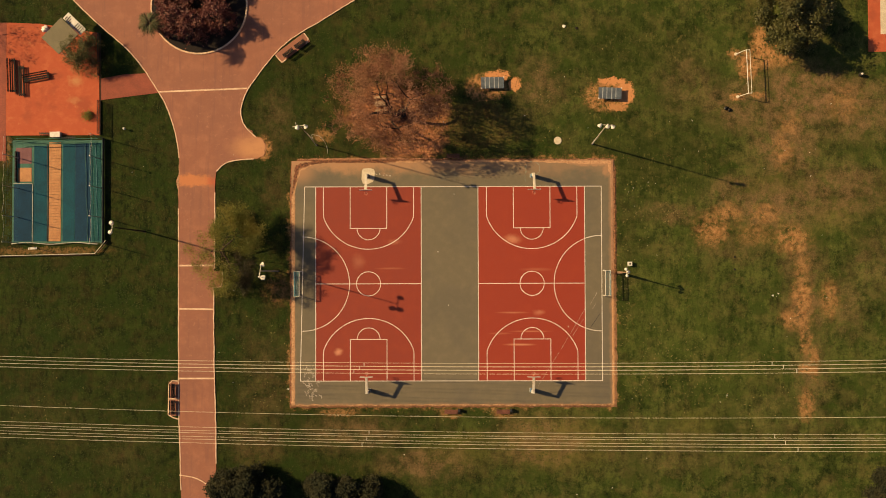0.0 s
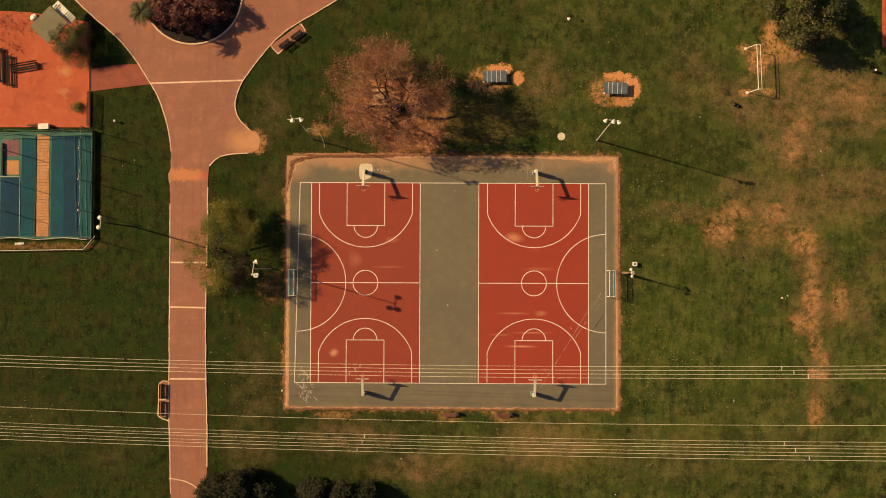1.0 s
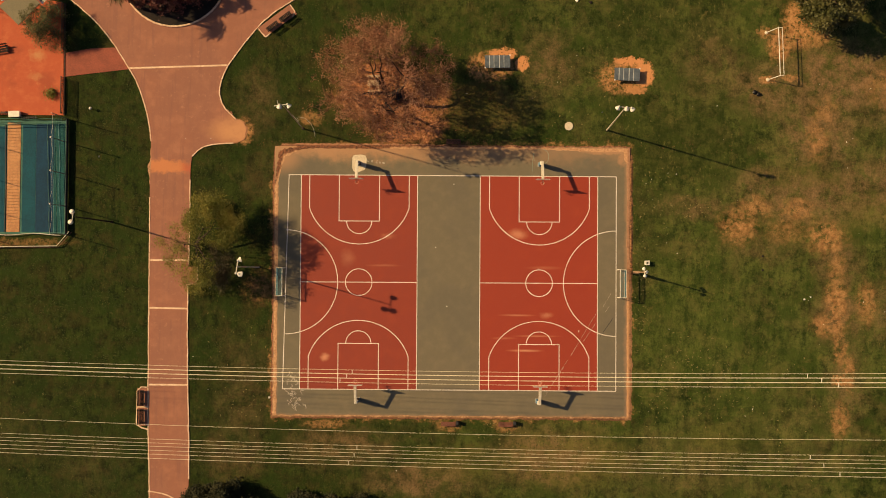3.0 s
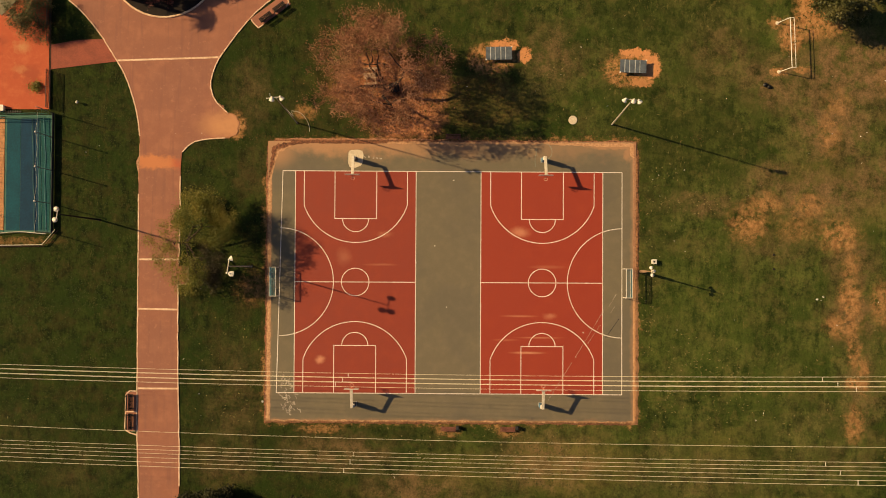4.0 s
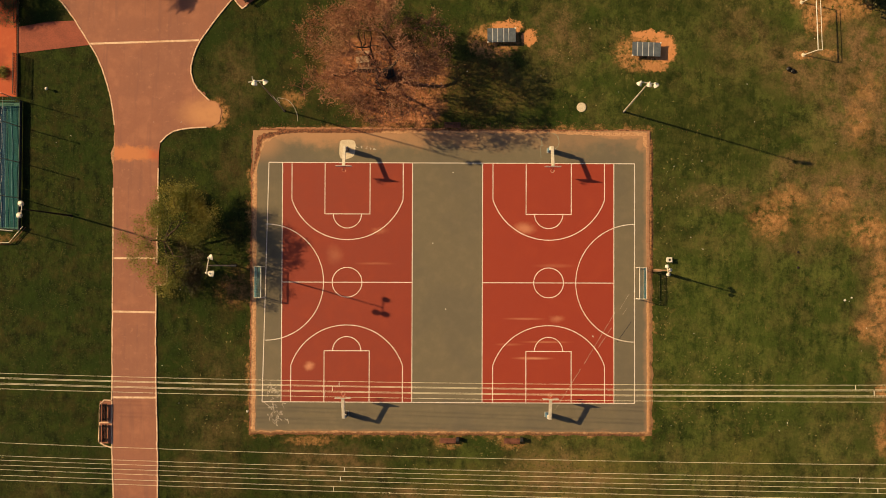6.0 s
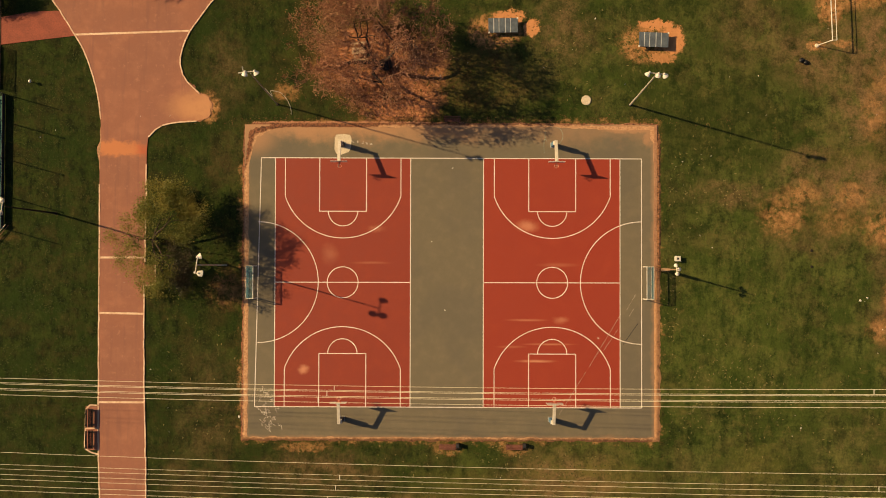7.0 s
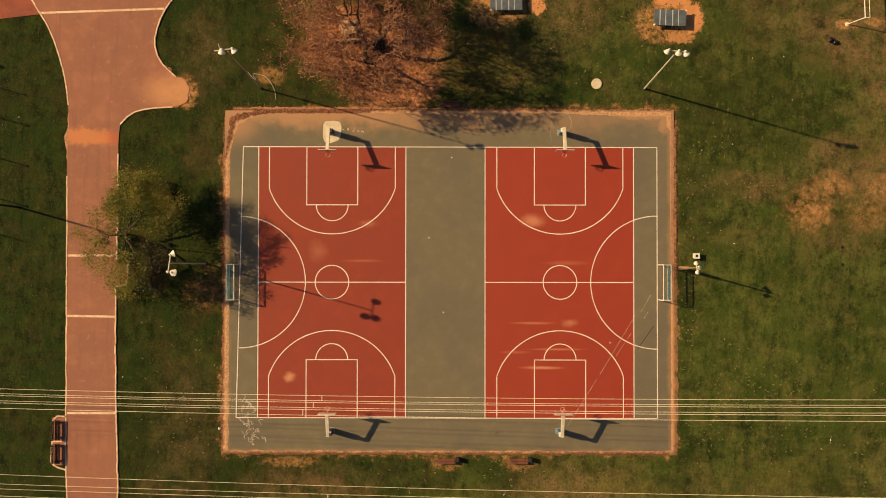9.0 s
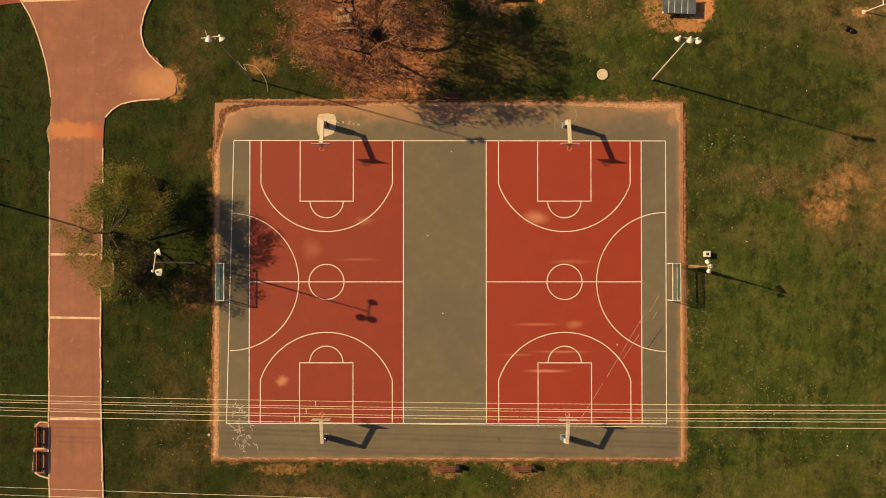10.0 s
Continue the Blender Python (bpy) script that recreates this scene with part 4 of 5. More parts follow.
# ---- basketball hoops ----
def basketball_hoop():
    h = thing("basketball_hoop", 11.95, 15.5, 0.03, 0, "white steel basketball hoop on a padded blue-footed post", "basketball hoop", "hoops on the slab")
    part("base_plate", box(-0.35, 0.35, -0.3, 0.3, 0, 0.04, 0.01), M["steel"], h)
    part("post", box(-0.15, 0.15, -0.15, 0.15, 0.04, 2.72, 0.03), M["pale_pole"], h)
    pad = part("padding", box(-0.27, 0.27, -0.24, 0.24, 0.05, 1.95, 0.05), M["blue"], h, "faded blue foam padding")
    part("pad_cover", box(-0.25, 0.25, -0.22, 0.22, 1.95, 2.0, 0.01), M["white"], pad)
    arm = bmesh.new()
    box(-0.17, 0.17, -1.24, 1.24, -0.12, 0.12, 0.02, arm, pose(0, -1.03, 3.1, -19.5))
    part("arm", arm, M["pale_pole"], h)
    board = part("backboard", box(-0.9, 0.9, -2.29, -2.24, 2.9, 3.95, 0.01), M["white"], h, "white backboard")
    part("target_frame", box(-0.3, 0.3, -2.302, -2.292, 3.05, 3.5), M["rim"], board)
    ringm = pose(0, -2.68, 3.05)
    bm = bmesh.new()
    pts = [(0.23 * math.cos(a), 0.23 * math.sin(a), 0) for a in np.linspace(0, 2 * math.pi, 25)]
    tube([ringm @ Vector(p) for p in pts], 0.019, 6, bm)
    box(-0.07, 0.07, -2.47, -2.28, 3.0, 3.06, 0, bm)
    part("rim", bm, M["rim"], h, "orange steel rim")
    bm = bmesh.new()
    for k in range(12):
        for s in (1, -1):
            a = 2 * math.pi * k / 12
            tube([(0.23 * math.cos(a), -2.68 + 0.23 * math.sin(a), 3.04), (0.17 * math.cos(a + s * 0.26), -2.68 + 0.17 * math.sin(a + s * 0.26), 2.85),
                  (0.13 * math.cos(a + s * 0.52), -2.68 + 0.13 * math.sin(a + s * 0.52), 2.62)], 0.008, 3, bm)
    part("net", bm, M["cord"], h)
    return h


hoop = basketball_hoop()
for x, y, t in ((-11.8, 15.5, 0), (-11.75, -15.27, 180), (11.72, -15.3, 180)):
    other = copy_thing(hoop, pose(x, y, 0.03, 0, 0, t))
    if x < 0:
        tagged(other, "white steel basketball hoop on a post with dark navy padding")
        for q in other.children:
            if q.name.startswith("padding"):
                q.data = q.data.copy()
                q.data.materials[0] = M["pad_navy"]
                tagged(q, "dark navy foam padding")


# ---- goals ----
def small_goal(x, t, label):
    """The mouth faces local -x."""
    g = thing("small_goal", x, 0.02, 0.03, t, label, "goal", "goals on the slab")
    w, hh, d = 1.8, 2.1, 0.78
    for y in (-w, w):
        part("post", box(-0.05, 0.05, y - 0.05, y + 0.05, 0, hh, 0.012), M["white"], g)
        part("side_frame", tube([(0, y, hh - 0.05), (d, y, hh - 0.08), (d + 0.15, y, 0.04), (0, y, 0.04)], 0.035, 6), M["pale_pole"], g)
    part("crossbar", box(-0.038, 0.038, -w + 0.051, w - 0.051, hh - 0.08, hh, 0.012), M["white"], g)
    part("back_bar", tube([(d, -w, hh - 0.08), (d, w, hh - 0.08)], 0.032, 6), M["white"], g)
    part("ground_bar", tube([(d + 0.15, -w, 0.04), (d + 0.15, w, 0.04)], 0.035, 6), M["pale_pole"], g)
    bm = bmesh.new()
    for k in range(31):
        y = -w + 0.06 + (2 * w - 0.12) * k / 30
        tube([(0.03, y, hh - 0.06), (d, y, hh - 0.1 - 0.03 * math.sin(k)), (d + 0.14, y, 0.05)], 0.012, 3, bm)
    for k in range(7):
        tube([(0.1 * (k + 0.5) * 1.1, -w, hh - 0.07), (0.1 * (k + 0.5) * 1.1, w, hh - 0.07)], 0.01, 3, bm)
    for k in range(14):
        z = 0.15 + 0.135 * k
        tube([(d + 0.14 - 0.13 * z / hh, -w, z), (d + 0.14 - 0.13 * z / hh, w, z)], 0.01, 3, bm)
    tagged(part("net", bm, M["teal_cord"], g, "blue-green cord net"), kind="stuff")
    return g


small_goal(22.05, 0, "small white steel goal with a blue-green net on the line")
small_goal(-21.4, 180, "small white steel goal with a blue-green net in tree shade")


def big_goal():
    g = thing("football_goal", 42.0, 29.95, 0, 2, "large bare white football goal frame on worn soil", "goal")
    for y in (-3.1, 3.1):
        part("post", tube([(-0.4, y, -0.1), (0.2, y, 2.0), (0.35, y, 2.4)], 0.05, 8), M["white"], g)
        part("stay", tube([(0.35, y, 2.38), (0.85, y, 2.36)], 0.04, 6), M["white"], g)
        part("footing", lathe([(0.26, -0.1), (0.22, -0.02), (0.14, 0.01), (0.05, 0.02)], 12, None, pose(-0.4, y, 0)), M["concrete"], g, "pale concrete footing")
    part("crossbar", tube([(0.35, -3.16, 2.4), (0.35, 3.16, 2.4)], 0.055, 8), M["white"], g)
    part("back_bar", tube([(0.85, -3.1, 2.36), (0.85, 3.1, 2.36)], 0.035, 6), M["white"], g)
    bm = bmesh.new()
    for k in range(13):
        y = -3.0 + 6.0 * k / 12 + 0.2 * math.sin(k * 5)
        tube([(0.37, y, 2.36), (0.85, y, 2.3)], 0.006, 3, bm)
        tube([(0.85, y, 2.34), (0.95, y, 1.9 + 0.06 * math.sin(k))], 0.006, 3, bm)
    tagged(part("net", bm, M["cord"], g, "shreds of net along the top"), kind="stuff")


big_goal()


# ---- floodlights ----
BOWL = [(0.08, 0.3), (0.13, 0.28), (0.24, 0.14), (0.3, 0.0), (0.32, -0.03), (0.29, -0.03)]


def floodlight_mast(x, y, h, heads, lean, label, group="floodlight masts", paint="pale_pole", size=1.0, stout=1.0):
    """heads: offset along x and y, tilt, turn and, for some, drop of each lamp."""
    m = thing("floodlight_mast", x, y, 0, 0, label, "floodlight", group)
    top = Vector((lean[0], lean[1], h))
    part("base_plate", box(-0.16, 0.16, -0.16, 0.16, -0.1, 0.03, 0.01), M["black_wood"], m)
    part("pole", tube([(0, 0, 0.05), top * 0.5, top], [0.11 * stout, 0.088 * stout, 0.065 * stout], 10), M[paint], m, "painted tapering pole")
    a, b = Vector((heads[0][0], heads[0][1], 0)), Vector((heads[-1][0], heads[-1][1], 0))
    d = (b - a).normalized() * 0.15
    part("crossarm", tube([top + a - d, top + b + d], 0.055, 6), M["pale_pole"], m)
    for dx, dy, tilt, turn, *drop in heads:
        at = top + Vector((dx, dy, 0))
        tr = Matrix.Translation(at + Vector((0, 0, 0.1 - sum(drop)))) @ pose(0, 0, 0, 0, 0, turn) @ pose(0, 0, 0, tilt) @ pose(0, 0, -0.32 * size) @ Matrix.Scale(size, 4)
        lamp = part("floodlight", lathe(BOWL, 18, None, tr), M["white"], m, "white bowl floodlight", smooth=True)
        part("lens", lathe([(0.28, -0.035), (0.16, -0.05), (0.02, -0.055)], 18, None, tr), M["glass"], lamp)
        part("bracket", tube([at, tr @ Vector((0, 0, 0.36))], 0.05, 6), M["pale_pole"], m)
        part("ballast", lathe([(0.02, 0.0), (0.1, 0.02), (0.1, 0.2), (0.02, 0.24)], 10, None, Matrix.Translation(at + Vector((0, 0.0, 0.06)))), M["white"], m)
    return m


floodlight_mast(-19.2, 20.1, 16.3, ((-0.48, 0.12, 55, 165), (0.42, 0.2, 55, 215)), (0.4, 0.1), "tall slim floodlight mast with two white lamps and a stub arm", paint="steel", stout=0.68)
floodlight_mast(20.63, 20.1, 15.9, ((-0.68, 0.2, 50, 145), (0.2, 0.12, 35, 185), (0.74, 0.05, 50, 225)), (-0.65, 0.1), "tall pale floodlight mast with three white lamps", size=0.95)
floodlight_mast(-24.8, 1.9, 12.8, ((0.12, 0.78, 68, -72), (0.22, -0.8, 50, -100), (-0.1, -0.74, 60, -112, 0.62)), (0.03, 0), "pale floodlight mast with lamps on a crossarm under a tree", size=1.05, stout=0.8)
short = floodlight_mast(24.25, 1.5, 6.6, ((-0.1, 0.32, 25, 0), (0.1, 0.1, 40, 240), (0.0, -0.34, 30, 200)), (0.0, 0.05), "short floodlight mast with clustered lamps beside the slab", paint="tan", size=0.72)
part("sleeve", tube([(0, 0, 0), (0, 0.02, 3.0)], [0.2, 0.16], 10), M["tan"], short, "thick lower sleeve")
part("spike", tube([(0, 0.05, 6.5), (0.05, 0.05, 7.6)], [0.05, 0.02], 6), M["steel"], short)
floodlight_mast(-44.2, 7.7, 12.0, ((-0.2, 0.65, 40, 100), (-0.35, -0.65, 40, 80)), (0.0, 0), "dark floodlight mast with two white lamps beside the play lanes", paint="black_wood")
stub = bpy.data.objects["floodlight_mast"]
part("stub_arm", tube([(-0.1, 0.2, 16.25), (-0.75, 0.12, 16.3)], 0.05, 6), M["white"], stub)
part("aerial", tube([(-0.25, 0.1, 16.2), (-0.25, 0.6, 16.9)], 0.035, 6), M["white"], stub)


# ---- benches and tables ----
def bench(name, x, y, turn, length, mat, label, group="", back=True, deep=0.45, gap=0.012, n=4):
    b = thing(name, x, y, 0, turn, label, "bench", group)
    for k in range(n):
        y0 = -deep / 2 + k * deep / n
        part("seat_slat", box(-length / 2, length / 2, y0 + gap, y0 + deep / n - gap, 0.42, 0.46, 0.008), M[mat], b)
    if back:
        for k in range(3):
            part("back_slat", box(-length / 2, length / 2, deep / 2 + 0.03 + 0.03 * k, deep / 2 + 0.07 + 0.03 * k, 0.56 + 0.13 * k, 0.66 + 0.13 * k, 0.008), M[mat], b)
    for sx in (-1, 1):
        part("leg", box(sx * (length / 2 - 0.25) - 0.05, sx * (length / 2 - 0.25) + 0.05, -deep / 2 + 0.03, deep / 2 - 0.03, -0.08, 0.42, 0.01), M["iron"], b)
        if back:
            part("back_post", tube([(sx * (length / 2 - 0.25), deep / 2 - 0.04, 0.4), (sx * (length / 2 - 0.25), deep / 2 + 0.16, 0.94)], 0.03, 6), M["iron"], b)
    return b


bench("bench", 0.55, 18.3, 0, 1.9, "red_wood", "red-brown slatted bench on the sandy rim under the bare tree", "benches by the slab")
for x in (0.1, 7.55):
    b = bench("bench", x, -18.35, 180, 1.9, "red_wood", "red-brown slatted bench with a dark block for its shadow", "benches by the slab", back=False, deep=0.6)
    # Dark block added where only the bench's shadow lies.
    part("shade_block", box(-1.32, -0.98, -0.38, 0.05, -0.08, 0.7, 0.03), M["iron"], b, "dark block standing in for the shade beside the bench")
for y in (-15.25, -17.65):
    bench("bench", -39.82, y, 90, 2.05, "black_wood", "dark timber bench in a kerbed recess of the path", "recess benches", deep=0.62)
for k in (-1.05, 1.05):
    q = north_recess @ Vector((k + 0.1, -0.35, 0))
    bench("bench", q.x, q.y, 217, 1.75, "black_wood", "dark timber bench in a kerbed recess under open sky", "recess benches", deep=0.6)
bench("bench", -63.3, 30.4, 92, 4.9, "black_wood", "long dark slatted bench on the orange play surface", "playground benches", deep=0.95, gap=0.05, n=3)
bench("bench", -62.0, 29.6, 92, 4.4, "black_wood", "long dark slatted bench on the orange play surface", "playground benches", back=False, deep=0.9, gap=0.05, n=3)
bench("bench", -59.9, 30.1, 10, 3.9, "black_wood", "long dark slatted bench with pale metal edges", "playground benches", deep=0.95, gap=0.05, n=3)


def park_table(x, y, turn, label):
    t = thing("park_table", x, y, 0, turn, label, "table", "tables on worn soil")
    x0 = -1.66
    for k, wide in enumerate((0.56, 0.1, 0.5, 0.08, 0.62, 0.1, 0.5, 0.08, 0.78)):
        pale = k % 2 == 1
        part("pale_strip" if pale else "top_panel", box(x0 + 0.006, x0 + wide - 0.006, -0.82, 0.82, 0.66, 0.735 if pale else 0.72, 0.008), M["slate_pale" if pale else "slate"], t, "pale metal strip" if pale else "")
        x0 += wide
    for sx in (-1.25, 1.25):
        part("trestle", box(sx - 0.12, sx + 0.12, -0.6, 0.6, -0.08, 0.6, 0.02), M["concrete"], t)
    part("stretcher", box(-1.6, 1.6, -0.06, 0.06, 0.58, 0.655, 0.01), M["steel"], t)
    for sx, sy in ((1.62, 0.8), (-1.6, -0.78)):
        part("corner_cap", box(sx - 0.09, sx + 0.09, sy - 0.09, sy + 0.09, 0.6, 0.75, 0.02), M["white"], t, "white corner cap")


park_table(6.25, 28.9, 1, "blue-grey slatted metal table on a worn soil patch")
park_table(23.15, 27.3, -2, "blue-grey slatted metal table on a worn oval of soil")


def picnic_table(x, y, turn):
    t = thing("picnic_table", x, y, 0, turn, "weathered pale picnic table with two benches under the bare tree", "picnic table")
    for k in range(3):
        part("top_board", box(-0.85, 0.85, -0.36 + 0.25 * k, -0.14 + 0.25 * k, 0.72, 0.76, 0.01), M["pale_wood"], t)
    for s in (-1, 1):
        part("seat_board", box(-0.85, 0.85, s * 0.95 - 0.14, s * 0.95 + 0.14, 0.42, 0.46, 0.01), M["pale_wood"], t)
        part("frame_leg", box(s * 0.55 - 0.05, s * 0.55 + 0.05, -1.0, 1.0, 0.36, 0.42, 0.008), M["pale_wood"], t)
        part("frame_leg", box(s * 0.55 - 0.05, s * 0.55 + 0.05, -0.3, 0.3, -0.1, 0.72, 0.01), M["pale_wood"], t)


picnic_table(-9.9, 26.0, 4)

# ---- playground shelter and small fixtures ----
shelter = thing("shelter", -55.35, 35.45, 0, -44, "square shelter with an olive-grey roof and a white slatted side", "shelter")
part("roof", box(-1.75, 1.75, -2.0, 2.0, 2.85, 3.0, 0.03), M["olive_roof"], shelter)
for sx in (-1.5, 1.5):
    for sy in (-1.7, 1.7):
        part("post", tube([(sx, sy, -0.1), (sx, sy, 2.86)], 0.06, 8), M["steel"], shelter)
panel = part("side_panel", box(-1.75, 1.75, 2.03, 3.2, 2.35, 2.42, 0.01), M["white"], shelter, "white sloping panel")
for k, (x0, ln) in enumerate(((-1.5, 0.55), (-1.2, 0.9), (-0.9, 0.7), (-0.6, 0.4), (0.3, 0.95), (0.62, 1.0), (0.94, 1.0), (1.26, 0.95))):
    part("slot", box(x0, x0 + 0.16, 2.12, 2.12 + ln, 2.42, 2.43), M["black"], panel, "dark slot")
for sx in (-1.5, 1.5):
    part("panel_post", tube([(sx, 2.7, -0.1), (sx, 2.7, 2.36)], 0.05, 6), M["steel"], shelter)

cabinet = thing("white_cabinet", -57.0, 21.75, 0, 2, "low white metal cabinet at the edge of the play surface", "cabinet")
part("body", box(-0.7, 0.7, -0.35, 0.35, 0, 0.6, 0.02), M["white"], cabinet)
part("lid", box(-0.74, 0.74, -0.39, 0.39, 0.6, 0.65, 0.015), M["white"], cabinet)
for x, y in ((-58.4, 21.95), (-55.1, 21.3)):
    rack = thing("low_rack", x, y, -0.05, 3, "low black steel rack of short bars beside the white cabinet", "bike rack", "racks by the cabinet")
    for z in (0.12, 0.42):
        part("rail", tube([(-0.95, 0, z), (0.95, 0, z)], 0.04, 6), M["iron"], rack)
    for k in range(7):
        part("loop", tube([(-0.9 + 0.3 * k, -0.2, 0), (-0.9 + 0.3 * k, -0.18, 0.5), (-0.9 + 0.3 * k, 0.18, 0.5), (-0.9 + 0.3 * k, 0.2, 0)], 0.03, 5), M["iron"], rack)
cabinet = thing("utility_box", 25.85, 2.75, -0.05, 0, "white utility box with a dark vent beside a short mast", "utility box")
part("body", box(-0.27, 0.27, -0.25, 0.25, 0, 0.55, 0.02), M["white"], cabinet)
part("lid", box(-0.31, 0.31, -0.29, 0.29, 0.55, 0.6, 0.015), M["white"], cabinet)
part("vent", box(-0.12, 0.12, -0.12, 0.12, 0.6, 0.62), M["black"], cabinet, "dark vent")

hole = thing("manhole", 15.67, 20.6, -0.08, 0, "round pale concrete manhole set in the grass", "manhole cover")
part("collar", lathe([(0.55, 0), (0.55, 0.1), (0.5, 0.13), (0.36, 0.13), (0.36, 0.1)], 24), M["concrete"], hole)
part("cover", lathe([(0.35, 0.05), (0.35, 0.12), (0.1, 0.125), (0.05, 0.12)], 24), M["concrete"], hole)

bollard = thing("bollard_lamp", -47.0, 22.55, -0.08, 0, "short bollard lamp with a white globe in the grass", "lamp")
part("stem", tube([(0, 0, 0), (0, 0, 0.5)], 0.05, 8), M["iron"], bollard)
part("globe", lathe([(0.06, 0.48), (0.15, 0.54), (0.2, 0.65), (0.15, 0.77), (0.04, 0.82)], 14), M["white"], bollard, "white globe", smooth=True)
bins = thing("litter_bin", 59.3, 29.9, -0.08, 0, "dark litter bin with a white lid on the grass", "litter bin")
part("drum", lathe([(0.2, 0), (0.24, 0.1), (0.26, 0.8), (0.2, 0.86)], 14), M["iron"], bins)
part("lid", lathe([(0.16, 0.87), (0.14, 0.93), (0.03, 0.96)], 14), M["white"], bins, "white lid")
for x, y, r in ((39.9, 25.15, 0.27), (40.4, 24.9, 0.25)):
    sack = thing("rubbish_sack", x, y, -0.1, 30 * r, "black lumpy rubbish sack lying on dry grass", "rubbish sack", "sacks on the grass")
    bm = bmesh.new()
    bmesh.ops.create_icosphere(bm, subdivisions=3, radius=r)
    for v in bm.verts:
        v.co *= 1 + 0.35 * noise.noise(v.co * 4 + Vector((x, y, 0)))
        v.co.z = max(v.co.z * 0.8 + r * 0.7, 0)
    part("bag", bm, M["black"], sack, smooth=True)
    part("knot", tube([(0, 0, r * 1.3), (0.05, 0.02, r * 1.75)], [0.05, 0.09], 6), M["black"], sack)
sack = thing("rubbish_sack", -58.6, 37.2, 0.0, 20, "small cream-white lumpy sack at the edge of the play surface", "sack")
bm = bmesh.new()
bmesh.ops.create_icosphere(bm, subdivisions=3, radius=0.38)
for v in bm.verts:
    v.co *= 1 + 0.7 * noise.noise(v.co * 4)
    v.co.x *= 1.4
    v.co.z = max(v.co.z * 0.7 + 0.22, 0)
part("bag", bm, M["white"], sack, smooth=True)
part("knot", tube([(0, 0, 0.4), (0.06, 0.04, 0.6)], [0.06, 0.1], 6), M["white"], sack)
board = thing("loose_board", -60.4, 5.3, -0.04, 4, "short white board lying on soil beside the net fence", "board")
part("plank", box(-0.65, 0.65, -0.16, 0.16, 0, 0.05, 0.01), M["white"], board)
part("batten", box(-0.5, -0.4, -0.16, 0.16, 0.05, 0.08, 0.005), M["pale_wood"], board)
for x, y, k in ((16.67, 37.19, 1.6), (-23.3, -15.1, 1.0), (46.4, -1.9, 1.0), (47.2, -1.6, 0.8)):
    bag = thing("plastic_bag", x, y, -0.05, 50 * x, "small crumpled pale plastic bag lying in the grass", "litter", "bags in the grass")
    bm = bmesh.new()
    bmesh.ops.create_icosphere(bm, subdivisions=2, radius=0.13 * k)
    for v in bm.verts:
        v.co *= 1 + 0.8 * noise.noise(v.co * 9 + Vector((x, y, 0)))
        v.co.z = max(v.co.z * 0.6 + 0.06, 0)
    part("film", bm, M["white"], bag)
for x, y, k in ((18.46, 36.93, 1.0), (40.97, 3.7, 0.7), (40.95, 1.9, 0.7)):
    stone = thing("stone", x, y, -0.06, 30 * x, "small dark stone lying in the grass", "stone", "stones in the grass")
    bm = bmesh.new()
    bmesh.ops.create_icosphere(bm, subdivisions=2, radius=0.2 * k)
    for v in bm.verts:
        v.co *= 1 + 0.35 * noise.noise(v.co * 6 + Vector((x, y, 0)))
        v.co.z = max(v.co.z * 0.7 + 0.06, -0.02)
    part("rock", bm, M["black_wood"], stone)
hose = thing("hose", 0, 0, 0, 0, "pale loose hose lying across soil and grass", "hose")
part("pipe", tube(spline([(-20.6, 21.9, 0.02), (-20.1, 21.3, 0.02), (-19.7, 21.0, 0.02), (-20.0, 21.6, 0.04), (-19.2, 21.5, 0.04), (-18.7, 21.3, 0.02), (-18.1, 20.6, 0.02), (-17.7, 19.7, 0.02), (-17.6, 18.9, 0.02)], 0.2), 0.025, 5), M["cord"], hose)

fence = thing("bar_fence", -50.65, 0, 0, 0, "low dark steel bar fence along the play surface", "fence")
for y0, y1 in ((21.8, 26.6), (30.2, 36.4)):
    part("rail", box(-0.03, 0.03, y0, y1, 1.22, 1.28), M["iron"], fence)
    part("rail", box(-0.03, 0.03, y0, y1, 0.12, 0.18), M["iron"], fence)
bar = None
for y in [*np.arange(21.8, 26.61, 0.12), *np.arange(30.2, 36.41, 0.12)]:
    if bar is None:
        bar = part("bar", box(-0.025, 0.025, -0.025, 0.025, 0.0, 1.3), M["iron"], fence, at=pose(0, y, 0))
    else:
        part("bar", bar.data, None, fence, at=pose(0, y, 0))


